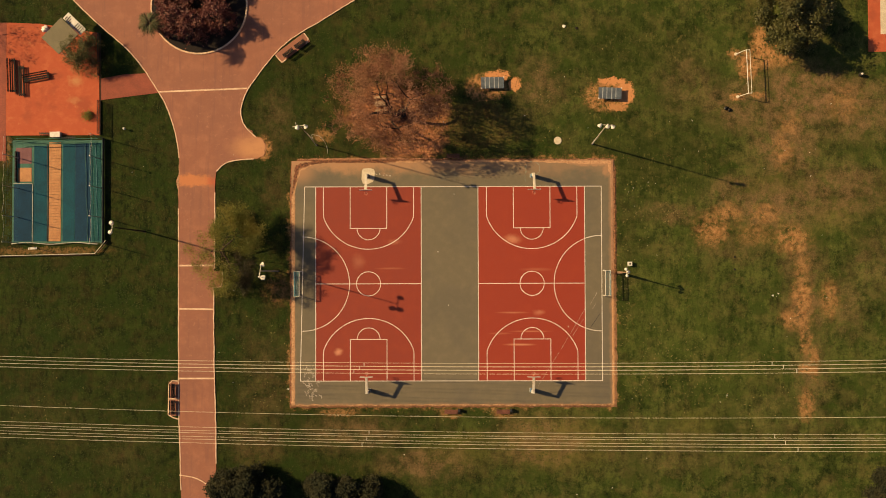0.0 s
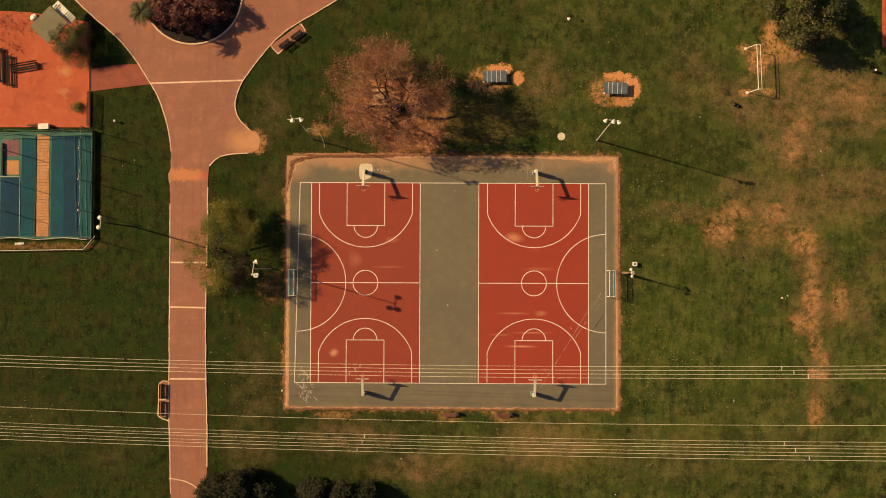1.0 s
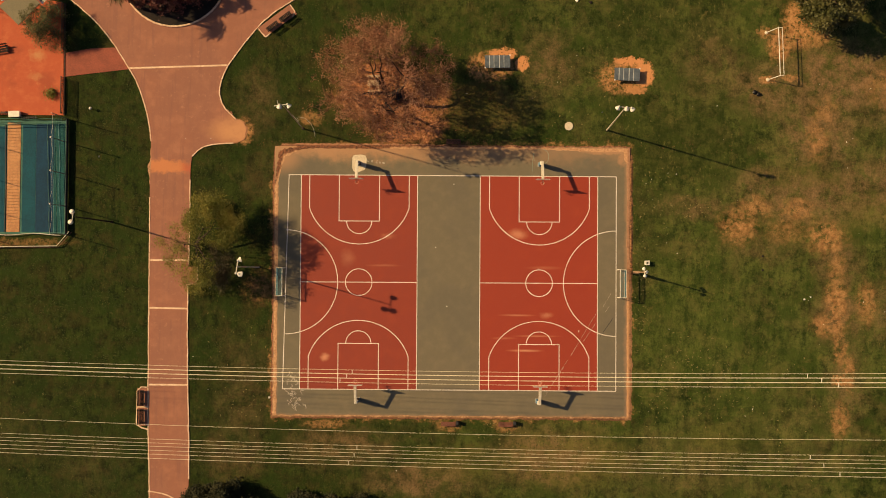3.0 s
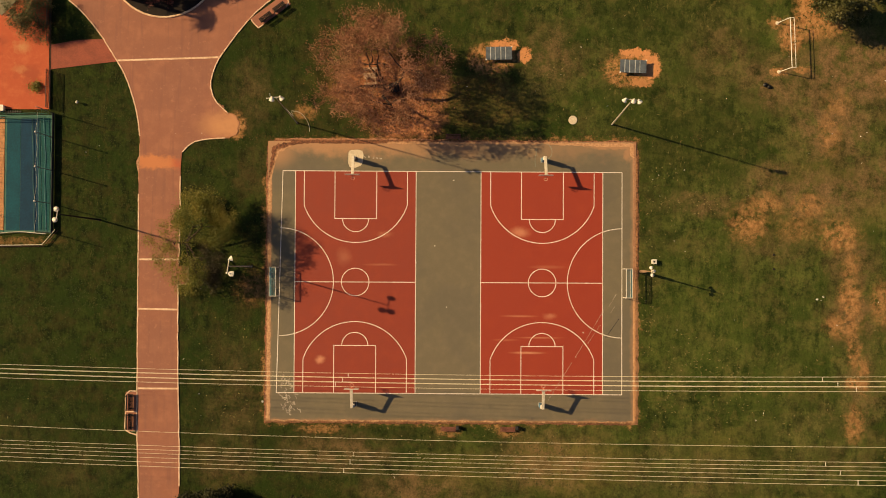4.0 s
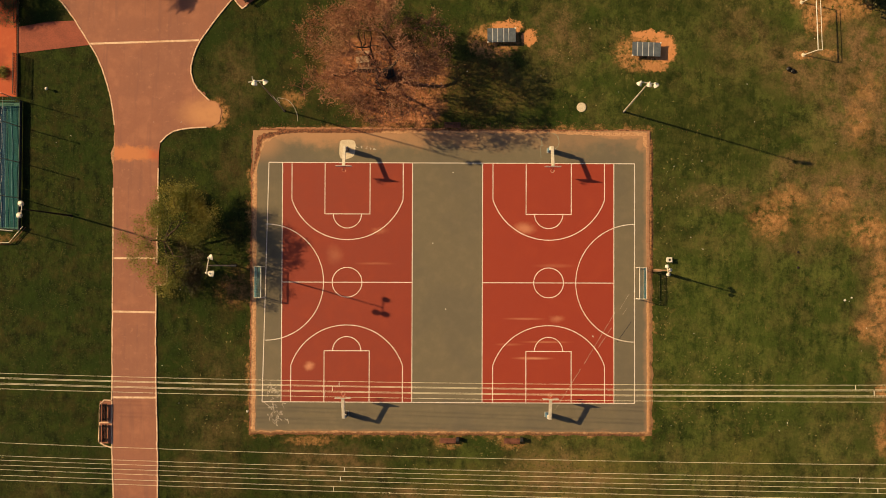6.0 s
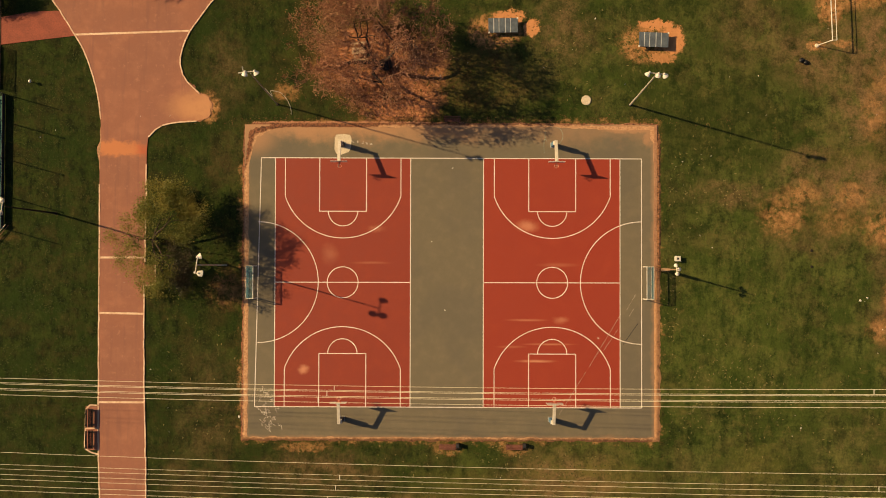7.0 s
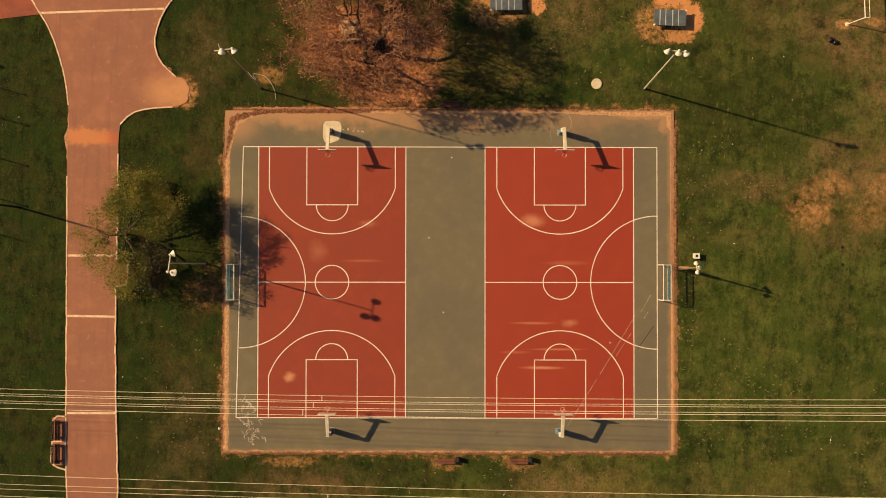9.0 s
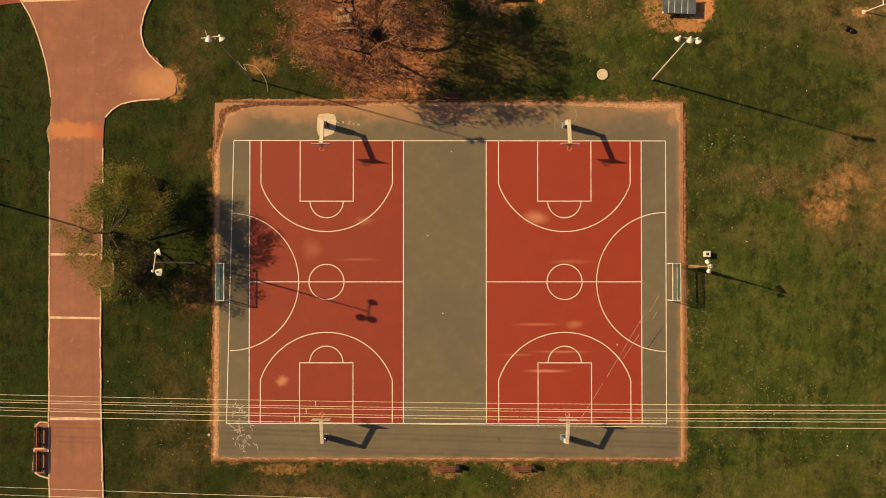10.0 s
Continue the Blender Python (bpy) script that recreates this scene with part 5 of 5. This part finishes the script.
# ---- trees ----
def grow(seed, height, spread, trunk_r, levels, forks, sag=0.0, first=0.28, thin=0.62, wander=0.2, lift=0.0):
    """Branches as (from, to, radius, radius) and the tips; a crown wider than it is high is had by spread."""
    rnd = random.Random(seed)
    segs, tips = [], []

    def limb(p, d, length, r, level):
        n = (3 if level < 2 else 2) + (2 if wander > 0.2 and level < 4 else 0)
        for i in range(n):
            d = (d + Vector((rnd.gauss(0, wander), rnd.gauss(0, wander), rnd.gauss(0.02, 0.12) - sag * level * 0.03 + (lift if level > 3 else 0)))).normalized()
            q = p + d * length / n
            r2 = r * (0.86 if i < n - 1 else 0.8)
            segs.append((p, q, r, r2))
            if level >= levels - 2:
                tips.append(q)
            p, r = q, r2
        if level == levels:
            return
        k = forks if level else forks + 2
        turn = rnd.uniform(0, 6.28)
        for j in range(k):
            a = turn + 6.283 * j / k + rnd.uniform(-0.5, 0.5)
            side = Vector((math.cos(a), math.sin(a), 0))
            if level:
                u = d.orthogonal().normalized()
                side = (u * math.cos(a) + d.cross(u) * math.sin(a))
                side = Vector((side.x, side.y, side.z * 0.45))
            wide = spread * rnd.uniform(0.75, 1.2)
            nd = (d * (0.55 if level else 0.5) + side * wide).normalized()
            limb(p, nd, length * rnd.uniform(0.62, 0.86) if level else height * rnd.uniform(0.32, 0.42), r * thin * rnd.uniform(0.85, 1.1), level + 1)

    limb(Vector((0, 0, -0.1)), Vector((0, 0, 1)), height * first, trunk_r, 0)
    return segs, tips


def limbs_mesh(segs, mat, sides=5):
    verts, faces = [], []
    for p, q, r0, r1 in segs:
        d = (q - p).normalized()
        u = d.orthogonal().normalized()
        v = d.cross(u)
        n = sides if r0 > 0.03 else 3
        base = len(verts)
        for c, r in ((p, r0), (q + d * r1 * 0.4, r1)):
            for k in range(n):
                a = 6.2832 * k / n
                verts.append(c + r * (math.cos(a) * u + math.sin(a) * v))
        faces += [(base + k, base + (k + 1) % n, base + n + (k + 1) % n, base + n + k) for k in range(n)]
    return mesh_of("trunk", verts, faces, mat, True)


def leaves_mesh(name, centres, per, reach, size, mat, seed, droop=0.6):
    """Small folded leaves strewn round the centres."""
    rng = np.random.default_rng(seed)
    c = np.repeat(np.array([tuple(p) for p in centres]), per, axis=0)
    n = len(c)
    c = c + rng.normal(0, 1, (n, 3)) * np.array([reach, reach, reach * 0.6])
    a = rng.normal(0, 1, (n, 3))
    a[:, 2] *= droop
    a /= np.linalg.norm(a, axis=1)[:, None]
    b = np.cross(a, rng.normal(0, 1, (n, 3)) * np.array([0.5, 0.5, 1.0]))
    b /= np.linalg.norm(b, axis=1)[:, None] + 1e-9
    s = size * rng.uniform(0.6, 1.4, (n, 1))
    up = np.cross(a, b) * s * 0.15
    v = np.stack([c - a * s, c - b * s * 0.5 + up, c + a * s, c + b * s * 0.5 + up], axis=1).reshape(-1, 3)
    f = np.arange(4 * n).reshape(-1, 4)
    me = bpy.data.meshes.new(name)
    me.vertices.add(4 * n), me.loops.add(4 * n), me.polygons.add(n)
    me.vertices.foreach_set("co", v.ravel())
    me.loops.foreach_set("vertex_index", f.ravel().astype(np.int32))
    me.polygons.foreach_set("loop_start", (4 * np.arange(n)).astype(np.int32))
    me.materials.append(mat)
    me.update(calc_edges=True)
    return me


def tree(x, y, label, seed, height, spread, trunk_r, levels, forks, per, reach, size, leaf, radius, top, centre=(0, 0), keep=None, group="", bark="bark", twig=None, gap=0.0, droop=0.6, flat=1.0, squash=1.0, low_south=0.0, limb_min=0.024, twig_r=0.017, under=None, twig_at=None, **more):
    """radius and top: the crown's half width and its height; centre: how far the crown stands off the trunk."""
    t = thing("tree", x, y, 0, 0, label, "tree", group)
    segs, tips = grow(seed, height, spread, trunk_r, levels, forks, **more)
    far = np.array([tuple(p) for p in tips])
    mid = far[:, :2].mean(axis=0)
    wide = radius / np.percentile(np.hypot(*(far[:, :2] - mid).T), 93)
    tall = top / np.percentile(far[:, 2], 99)
    crown_z = np.median(far[:, 2])

    def fit(p):
        k = min(max(p.z / crown_z, 0), 1) ** 1.5
        px, py = wide * (p.x - mid[0] * k) + centre[0] * k, wide * squash * (p.y - mid[1] * k) + centre[1] * k
        pz = top * (1 - max(1 - p.z * tall / top, 0) ** flat) if p.z > 0 else p.z
        return Vector((px, py, pz * (1 - low_south * max(0.0, -py - 0.5))))

    segs = [(fit(p), fit(q), a, b) for p, q, a, b in segs]
    tips = [fit(p) for p in tips]
    if keep:
        tips = [p for p in tips if keep(p)]
    if under:
        low = [p for p in tips if under[1](p)]
        tips = [p for p in tips if not under[1](p)]
        part("lower_crown", leaves_mesh("lower_crown", [Vector((p.x, p.y, p.z * 0.72)) for p in low], per, reach, size, M[under[0]], seed + 1, droop), None, t, "leaves of the shaded side, with shade put into their colour")
    if twig:
        part("trunk", limbs_mesh([(p, q, a * 1.55, b * 1.55) for p, q, a, b in segs if a >= limb_min], M[bark]), None, t, "dark trunk and limbs")
        part("twig_tangle", limbs_mesh([(p, q, max(a, twig_r), max(b, twig_r * 0.85)) for p, q, a, b in segs if a < limb_min and not (twig_at and not twig_at(q)) and not (gap and math.hypot(q.x - centre[0], q.y - centre[1] - 0.5) < gap * (0.6 + 0.5 * noise.noise(q * 0.5 + Vector((3, 1, 0)))) + 0.6)], M[twig]), None, t, "tangle of thin bare twigs")
    else:
        part("trunk", limbs_mesh(segs, M[bark]), None, t, "branching trunk and limbs")
    part("crown", leaves_mesh("crown", tips, per, reach, size, M[leaf], seed, droop), None, t, "loose crown of small leaves")
    return t


def lobes(p):
    """The bare tree's crown in plan: a ragged outline of rounded lobes with gaps between them, lower to the east."""
    rim = math.hypot((p.x + 1.9) / 9.8, (p.y - 0.6) / 8.0)
    return rim < 1.0 + 0.34 * noise.noise((p.x * 0.4, p.y * 0.4, 2.5)) and noise.noise((p.x * 0.55, p.y * 0.55, 9.1)) > -0.42 + 0.2 * rim and p.z < 14.2 - 0.74 * p.x


tree(-6.9, 24.6, "wide nearly bare tree with a few rusty leaves", 5, 12.0, 0.95, 0.5, 7, 3, 6, 0.42, 0.08, "leaf_rust", 8.8, 12.8, (-1.9, 0.6), flat=1.3, squash=0.87, low_south=0.03, first=0.15, thin=0.78, wander=0.32, lift=0.4, bark="black_bark", twig="twig_bark", gap=0.8, droop=4.0, limb_min=0.021, twig_r=0.031, twig_at=lobes,
     keep=lambda p: noise.noise(p * 0.45 + Vector((2, 5, 1))) > (-0.16 if p.y > -0.5 else 0.1) and math.hypot(p.x + 1.2, p.y - 0.6) > 3.0 + 2.0 * noise.noise(p * 0.3)
     and lobes(p))
rs = random.Random(3)
tree(-32.9, 4.7, "thin-crowned olive-green tree over the path edge", 11, 8.5, 0.95, 0.4, 5, 3, 70, 0.36, 0.08, "leaf_olive", 5.6, 8.8, (2.6, -0.1), first=0.24, bark="black_bark", droop=1.5,
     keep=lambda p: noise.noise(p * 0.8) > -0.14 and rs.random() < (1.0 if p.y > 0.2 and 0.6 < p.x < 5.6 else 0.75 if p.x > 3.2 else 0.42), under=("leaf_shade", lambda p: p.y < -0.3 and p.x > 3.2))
tree(50.0, 37.0, "dense green tree at the edge of worn soil", 21, 7.5, 0.9, 0.3, 5, 3, 40, 0.36, 0.155, "leaf_dark", 4.9, 9.2, (-1.9, -0.3), first=0.25, bark="black_bark", keep=lambda p: noise.noise(p * 0.6) > (-0.22 if p.y > -1.5 else 0.0))
for k, (x, y, h, r) in enumerate(((-31.9, -28.4, 5.2, 1.7), (-28.6, -27.9, 5.9, 1.8), (-25.3, -29.3, 4.6, 1.3), (-18.3, -28.7, 5.0, 1.5), (-14.6, -29.1, 4.8, 1.5), (-11.2, -29.4, 4.6, 1.3), (61.5, -29.0, 6.5, 2.8))):
    tree(x, y, "dark green bushy tree at the field's southern edge", 31 + k, h, 0.8, 0.2, 4, 3, 60, 0.34, 0.15, "leaf_south", r, h, group="southern trees", first=0.2, keep=lambda p: noise.noise(p * 1.3) > -0.25)
tree(-73.0, 38.5, "bare-limbed tree behind the playground", 41, 9.0, 0.9, 0.34, 5, 3, 2, 0.3, 0.1, "leaf_rust", 5.5, 9.0)
tree(-51.9, 32.2, "scrubby half-bare bush tree on the play surface", 43, 4.2, 1.0, 0.16, 5, 3, 11, 0.28, 0.085, "leaf_dark", 2.6, 5.0, (-0.7, 1.1), first=0.15, bark="black_bark", keep=lambda p: noise.noise(p * 0.7) > -0.1)


def shrub(name, x, y, r, h, count, size, leaf, label, seed, group=""):
    s = thing(name, x, y, -0.05, 0, label, "shrub", group)
    rnd = random.Random(seed)
    segs, tips = [], []
    for _ in range(count):
        a, q = rnd.uniform(0, 6.283), math.sqrt(rnd.random())
        p = Vector((r * q * math.cos(a), r * q * math.sin(a), h * (1 - 0.65 * q * q) * rnd.uniform(0.75, 1.05)))
        segs.append((Vector((p.x * 0.15, p.y * 0.15, 0)), p, 0.03, 0.012))
        tips.append(p)
    part("stems", limbs_mesh(segs, M["bark"]), None, s)
    part("foliage", leaves_mesh("foliage", tips, 45, 0.28, size, M[leaf], seed), None, s)


# ---- round planter with shrubs and a palm ----
PX, PY, PR = -36.3, 40.45, 6.95
planter = thing("planter", PX, PY, 0, 0, "round kerbed planting bed in the middle of the paving", "planter", kind="structure")
part("soil", lathe([(PR - 0.1, -0.1), (PR - 0.12, 0.08), (PR * 0.5, 0.2), (0.1, 0.25)], 48), M["soil"], planter)
stone = None
for k in range(44):
    at = pose(0, 0, 0, 0, 0, 360 * k / 44)
    if stone is None:
        stone = part("kerb_stone", box(PR - 0.11, PR + 0.11, -0.485, 0.485, -0.1, 0.16, 0.02), M["kerb"], planter, at=at)
    else:
        part("kerb_stone", stone.data, None, planter, at=at)
for k, (dx, dy, r, h) in enumerate(((-3.6, -2.5, 2.3, 4.2), (-0.4, -3.3, 2.4, 4.8), (3.0, -2.2, 2.4, 4.8), (-1.2, 1.6, 2.6, 4.4), (2.2, 2.2, 2.4, 4.0), (-4.2, 1.2, 1.8, 3.2))):
    shrub("shrub", PX + dx, PY + dy, r, h, 70, 0.14, "leaf_purple", "rounded purple-red shrub in the planter", 60 + k, "planter shrubs")


def palm(x, y, h):
    p = thing("palm_tree", x, y, 0, 0, "feather palm with a slim trunk beside the planter shrubs", "palm tree")
    rnd = random.Random(8)
    part("trunk", tube([(0, 0, -0.1), (0.05, 0.0, h * 0.5), (0, 0, h)], [0.28, 0.22, 0.2], 10), M["palm_bark"], p)
    for k in range(26):
        a, age = 2.4 * k + rnd.uniform(-0.2, 0.2), k / 25
        d = Vector((math.cos(a), math.sin(a), 0))
        side = Vector((-d.y, d.x, 0))
        ln, rise = rnd.uniform(1.75, 2.25) * (1.0 - 0.3 * age), 0.2 + 1.9 * age
        spine = [d * ln * s * (1.0 - 0.1 * s) + Vector((0, 0, h + 0.1 + rise * s - (0.9 + 0.5 * rise) * s * s)) for s in (i / 22 for i in range(23))]
        verts, faces = [], []
        for i, c in enumerate(spine):
            s = i / 22
            w = 0.5 * math.sin(math.pi * min(s * 0.85 + 0.12, 1)) + 0.04
            for e in (1, -1):
                b, u = len(verts), w * rnd.uniform(0.8, 1.15)
                tip = c + side * e * u + d * (0.3 + 0.1 * s) - Vector((0, 0, 0.12 + 0.14 * rnd.random()))
                verts += [c - d * 0.022, c + d * 0.022, tip + d * 0.012, tip - d * 0.012]
                faces.append((b, b + 1, b + 2, b + 3))
        frond = part("frond", mesh_of("frond", verts, faces, M["leaf_palm"]), None, p)
        part("midrib", tube(spine[::4] + [spine[-1]], 0.022, 4), M["palm_bark"], frond)


palm(-41.1, 36.0, 7.4)
shrub("shrub", -52.4, 24.6, 0.45, 0.6, 16, 0.09, "leaf_olive", "small green shrub growing through the play surface", 77)


# ---- overhead wires on their pylons ----
def run_of(y0, slope, bow, z, lean, x):
    """A wire's place at x: it hangs lower towards the west."""
    u = max(-75.0, min(75.0, x))
    return x, y0 + slope * x + bow * u * u, z + lean * u + 0.0007 * u * u + (4.0 * ((abs(x) - 75) / 75) if abs(x) > 75 else 0.0)


def wire(run, r, label):
    w = thing("power_line", 0, 0, 0, 0, label, "cable", "overhead wires")
    part("cable", tube([run_of(*run, x) for x in np.linspace(-150, 150, 61)], r, 6), M["wire"], w)
    return w


NEAR_LEVELS, FAR_LEVELS, TWIN = (9.56, 13.87, 18.02), (11.14, 15.45, 19.82), 0.47
for levels, y0, slope, bow, r, marks in ((NEAR_LEVELS, -10.52, 0.0044, 0.00027, 0.0175, ((-11.6, 41.0), (-11.8, 40.9), (-12.1, 41.0))),
                                         (FAR_LEVELS, -19.37, 0.0023, 0.00028, 0.016, ((-10.8, 40.7), (-10.7, 40.5), (-10.9, 40.4)))):
    for z, xs in zip(levels, marks):
        pair = [(y0 - TWIN * j, slope, bow, z, 0.105) for j in (0, 1)]
        for run in pair:
            wire(run, r, "pale weathered wire of a twin overhead bundle")
        for x in xs:
            a, b = (Vector(run_of(*run, x)) for run in pair)
            s = thing("wire_spacer", *a, 0, "small pale spacer clamped between twin overhead wires", "spacer", "wire spacers")
            part("bar", tube([(0, 0, 0), b - a], 0.035, 5), M["white"], s)
wire((-15.05, 0.0046, 0.00035, 25.99, 0.12), 0.0135, "single thin earth wire above the bundles")
for x in (-150, 150):
    ends = [run_of(y0, slope, bow, z, 0.105, x) for levels, y0, slope, bow in ((NEAR_LEVELS, -10.52, 0.0044, 0.00027), (FAR_LEVELS, -19.37, 0.0023, 0.00028)) for z in levels]
    top = run_of(-15.05, 0.0046, 0.00035, 25.99, 0.12, x)
    p = thing("power_pylon", x, top[1], 0, 0, "plain steel pylon far along the wires", "pylon", "pylons")
    part("mast", tube([(0, 0, -0.2), (0, 0, top[2])], [0.5, 0.15], 10), M["steel"], p)
    for e in ends:
        y = e[1] - top[1] - TWIN / 2
        part("arm", box(-0.12, 0.12, min(y, 0) - 0.4, max(y, 0) + 0.4, e[2] + 0.03, e[2] + 0.25), M["steel"], p)

# ---- loose ground cover ----
rng = np.random.default_rng(12)


def free_ground(x, y, margin=0.2):
    ok = ~((x > SLAB[0] - margin) & (x < SLAB[1] + margin) & (y > SLAB[2] - margin) & (y < SLAB[3] + margin))
    for poly in (PATH_POLY, SIDE_POLY, PLAY_POLY):
        ok &= ~inside(x, y, [tuple(q) for q in poly])
    ok &= ~((x < -50) & (y > 5.8) & (y < 38.5))
    ok &= (x - PX) ** 2 + (y - PY) ** 2 > (PR + 0.2) ** 2
    ok &= ~((x > 60.4) & (y > 33))
    return ok


def tufts(name, x, y, size, mat, label, flat=1.0):
    n = len(x)
    c = np.stack([x, y, np.full(n, -0.05)], axis=1)
    verts, faces = [], []
    ang = rng.uniform(0, 6.283, (n, 3))
    for j in range(3):
        s = size * rng.uniform(0.5, 1.4, n)
        dx, dy = np.cos(ang[:, j]), np.sin(ang[:, j])
        root = np.stack([-dy, dx, np.zeros(n)], axis=1) * (s * 0.22)[:, None]
        tip = np.stack([dx * s * flat, dy * s * flat, s * 0.16], axis=1)
        verts.append(np.stack([c - root, c + root, c + tip], axis=1))
    v = np.stack(verts, axis=1).reshape(-1, 3)
    m = len(v) // 3
    me = bpy.data.meshes.new(name)
    me.vertices.add(3 * m), me.loops.add(3 * m), me.polygons.add(m)
    me.vertices.foreach_set("co", v.ravel())
    me.loops.foreach_set("vertex_index", np.arange(3 * m, dtype=np.int32))
    me.polygons.foreach_set("loop_start", (3 * np.arange(m)).astype(np.int32))
    me.materials.append(mat)
    me.update(calc_edges=True)
    tagged(new(name, me), label, "grass", kind="stuff")


x, y = rng.uniform(-66, 66, 90000), rng.uniform(-31, 43, 90000)
ok = free_ground(x, y)
clump = np.array([noise.noise((a * 0.3, b * 0.3, 7)) for a, b in zip(x, y)])
ok &= clump > rng.uniform(-0.5, 0.35, len(x))
ok &= x < rng.uniform(14, 30, len(x))
tufts("grass_tufts", x[ok], y[ok], 0.13, M["grass"], "uneven tufts of green and dry grass")

# taller straw-coloured weeds in loose patches
PATCHES = ((31.5, -11.5, 2.6, 2.2, 110), (27.5, -14.5, 1.6, 1.6, 50), (36.5, -13.5, 2.0, 2.4, 50), (25.2, -2, 0.5, 5, 50), (26.5, 12, 1.5, 4, 40), (30, 10, 3, 1.2, 40), (6, -20.5, 8, 1.6, 90), (-27.5, -12, 2.2, 7, 60), (16, 25, 4, 4, 30), (-60, -18, 5, 4, 30), (45, -16, 5, 4, 40))
x = np.concatenate([rng.normal(a, c, n) for a, b, c, d, n in PATCHES])
y = np.concatenate([rng.normal(b, d, n) for a, b, c, d, n in PATCHES])
ok = free_ground(x, y, 0.3)
tufts("dry_weeds", x[ok], y[ok], 0.19, M["weed"], "scattered olive and straw-coloured weeds in the grass", 0.8)


def strewn(name, cx, cy, sx, sy, count, size, mat, label, seed):
    r = np.random.default_rng(seed)
    px, py = r.normal(cx, sx, count), r.normal(cy, sy, count)
    pts = [(a, b, 0.0) for a, b in zip(px, py) if b > SLAB[3] + 0.1 or a < SLAB[0] or a > SLAB[1] or b < SLAB[2]]
    me = leaves_mesh(name, pts, 1, 0.02, size, mat, seed, 0.15)
    tagged(new(name, me), label, "leaves", kind="stuff")


strewn("fallen_leaves", -7.5, 23.6, 3.1, 2.4, 5500, 0.065, M["litter"], "rusty fallen leaves under the bare tree", 5)
strewn("dry_leaves", 0.3, 18.1, 13, 0.35, 1600, 0.055, M["litter"], "dry leaves along the sandy rim", 6)
strewn("paper_scraps", 20.0, 5.0, 35, 20, 130, 0.09, M["white"], "tiny pale paper scraps in the grass", 9)


# ---- kerb stones, laid last ----
def kerb_run(points, parent, length=1.0):
    pts = [Vector((p[0], p[1])) for p in points]
    path_len, run = [0.0], 0.0
    for a, b in zip(pts, pts[1:]):
        run += (b - a).length
        path_len.append(run)
    n = max(1, int(run / length))
    rnd = random.Random(int(run * 100))

    def at(s):
        for i in range(len(pts) - 1):
            if s <= path_len[i + 1] or i == len(pts) - 2:
                return pts[i].lerp(pts[i + 1], (s - path_len[i]) / (path_len[i + 1] - path_len[i]))

    for k in range(n):
        a, b = at(run * k / n), at(run * (k + 1) / n)
        c, d = (a + b) / 2, b - a
        m = pose(c.x + rnd.uniform(-0.025, 0.025), c.y + rnd.uniform(-0.025, 0.025), rnd.uniform(-0.035, 0.012), 0, 0, math.degrees(math.atan2(d.y, d.x)) + rnd.uniform(-1.3, 1.3))
        part("kerb_stone", KERB, None, parent, at=m @ Matrix.Diagonal((d.length * 0.985, 1, 1, 1)))


bm = box(-0.5, 0.5, -0.075, 0.075, -0.15, 0.06, 0.015)
KERB = bpy.data.meshes.new("kerb_stone")
bm.to_mesh(KERB)
bm.free()
KERB.materials.append(M["kerb"])
kerb = thing("kerb", 0, 0, 0, 0, "pale concrete kerb stones edging the footpath", "kerb", kind="structure")


def stretch(points, y_lo, y_hi):
    return [p for p in points if y_lo <= p[1] <= y_hi]


kerb_run(stretch(left, -13.9, 11.6), kerb), kerb_run(stretch(left, 17.6, 46), kerb), kerb_run(stretch(left, -30, -19.0), kerb)
kerb_run(stretch(right_n, 21, 45), kerb), kerb_run(stretch(right_s, 1.9, 13.8), kerb), kerb_run(stretch(right_s, 15.7, 19), kerb), kerb_run([(-34.22, -0.4)] + stretch(right_s, -26, -0.6), kerb)
kerb_run([(-39.2, -13.9), (-39.8, -13.75), (-40.55, -14.1), (-40.6, -18.8), (-40.1, -19.1), (-39.1, -19.4)], kerb, 0.8)
kerb_run([(-40.55, -16.45), (-39.2, -16.45)], kerb, 0.7)
kerb_run([(-39.15, -13.9), (-39.1, -19.2)], kerb)
kerb_run([(-34.1, -0.4), (-32.85, -0.4), (-32.85, 1.9)], kerb, 0.8)
kerb_run([north_recess @ Vector(q) for q in ((-2.6, 0.65, 0), (-2.6, -0.85, 0), (-1.7, -0.85, 0))], kerb, 0.8)
kerb_run([north_recess @ Vector(q) for q in ((2.6, 0.65, 0), (2.6, -0.85, 0), (1.9, -0.85, 0))], kerb, 0.8)
kerb_run(spline([(-39.0, -27.4), (-37.5, -27.6), (-36.2, -28.0), (-34.8, -28.9)]), kerb, 0.9)

edging = thing("slab_kerb", 23.46, 0, 0, 0, "worn soil-stained kerb stones along the slab's eastern rim", "kerb", kind="structure")
EDGE_STONE = bpy.data.meshes.new("kerb_stone")
bm = box(-0.2, 0.2, -0.5, 0.5, 0.0, 0.07, 0.025)
bm.to_mesh(EDGE_STONE)
bm.free()
EDGE_STONE.materials.append(M["earthy_kerb"])
rnd = random.Random(8)
y = 0.6
while y < 15.9:
    length = rnd.uniform(0.9, 2.4)
    part("kerb_stone", EDGE_STONE, None, edging, at=pose(rnd.uniform(-0.03, 0.03), y + length / 2, rnd.uniform(-0.012, 0.006), 0, 0, rnd.uniform(-0.8, 0.8)) @ Matrix.Diagonal((rnd.uniform(0.85, 1.05), length - 0.04, 1, 1)))
    y += length
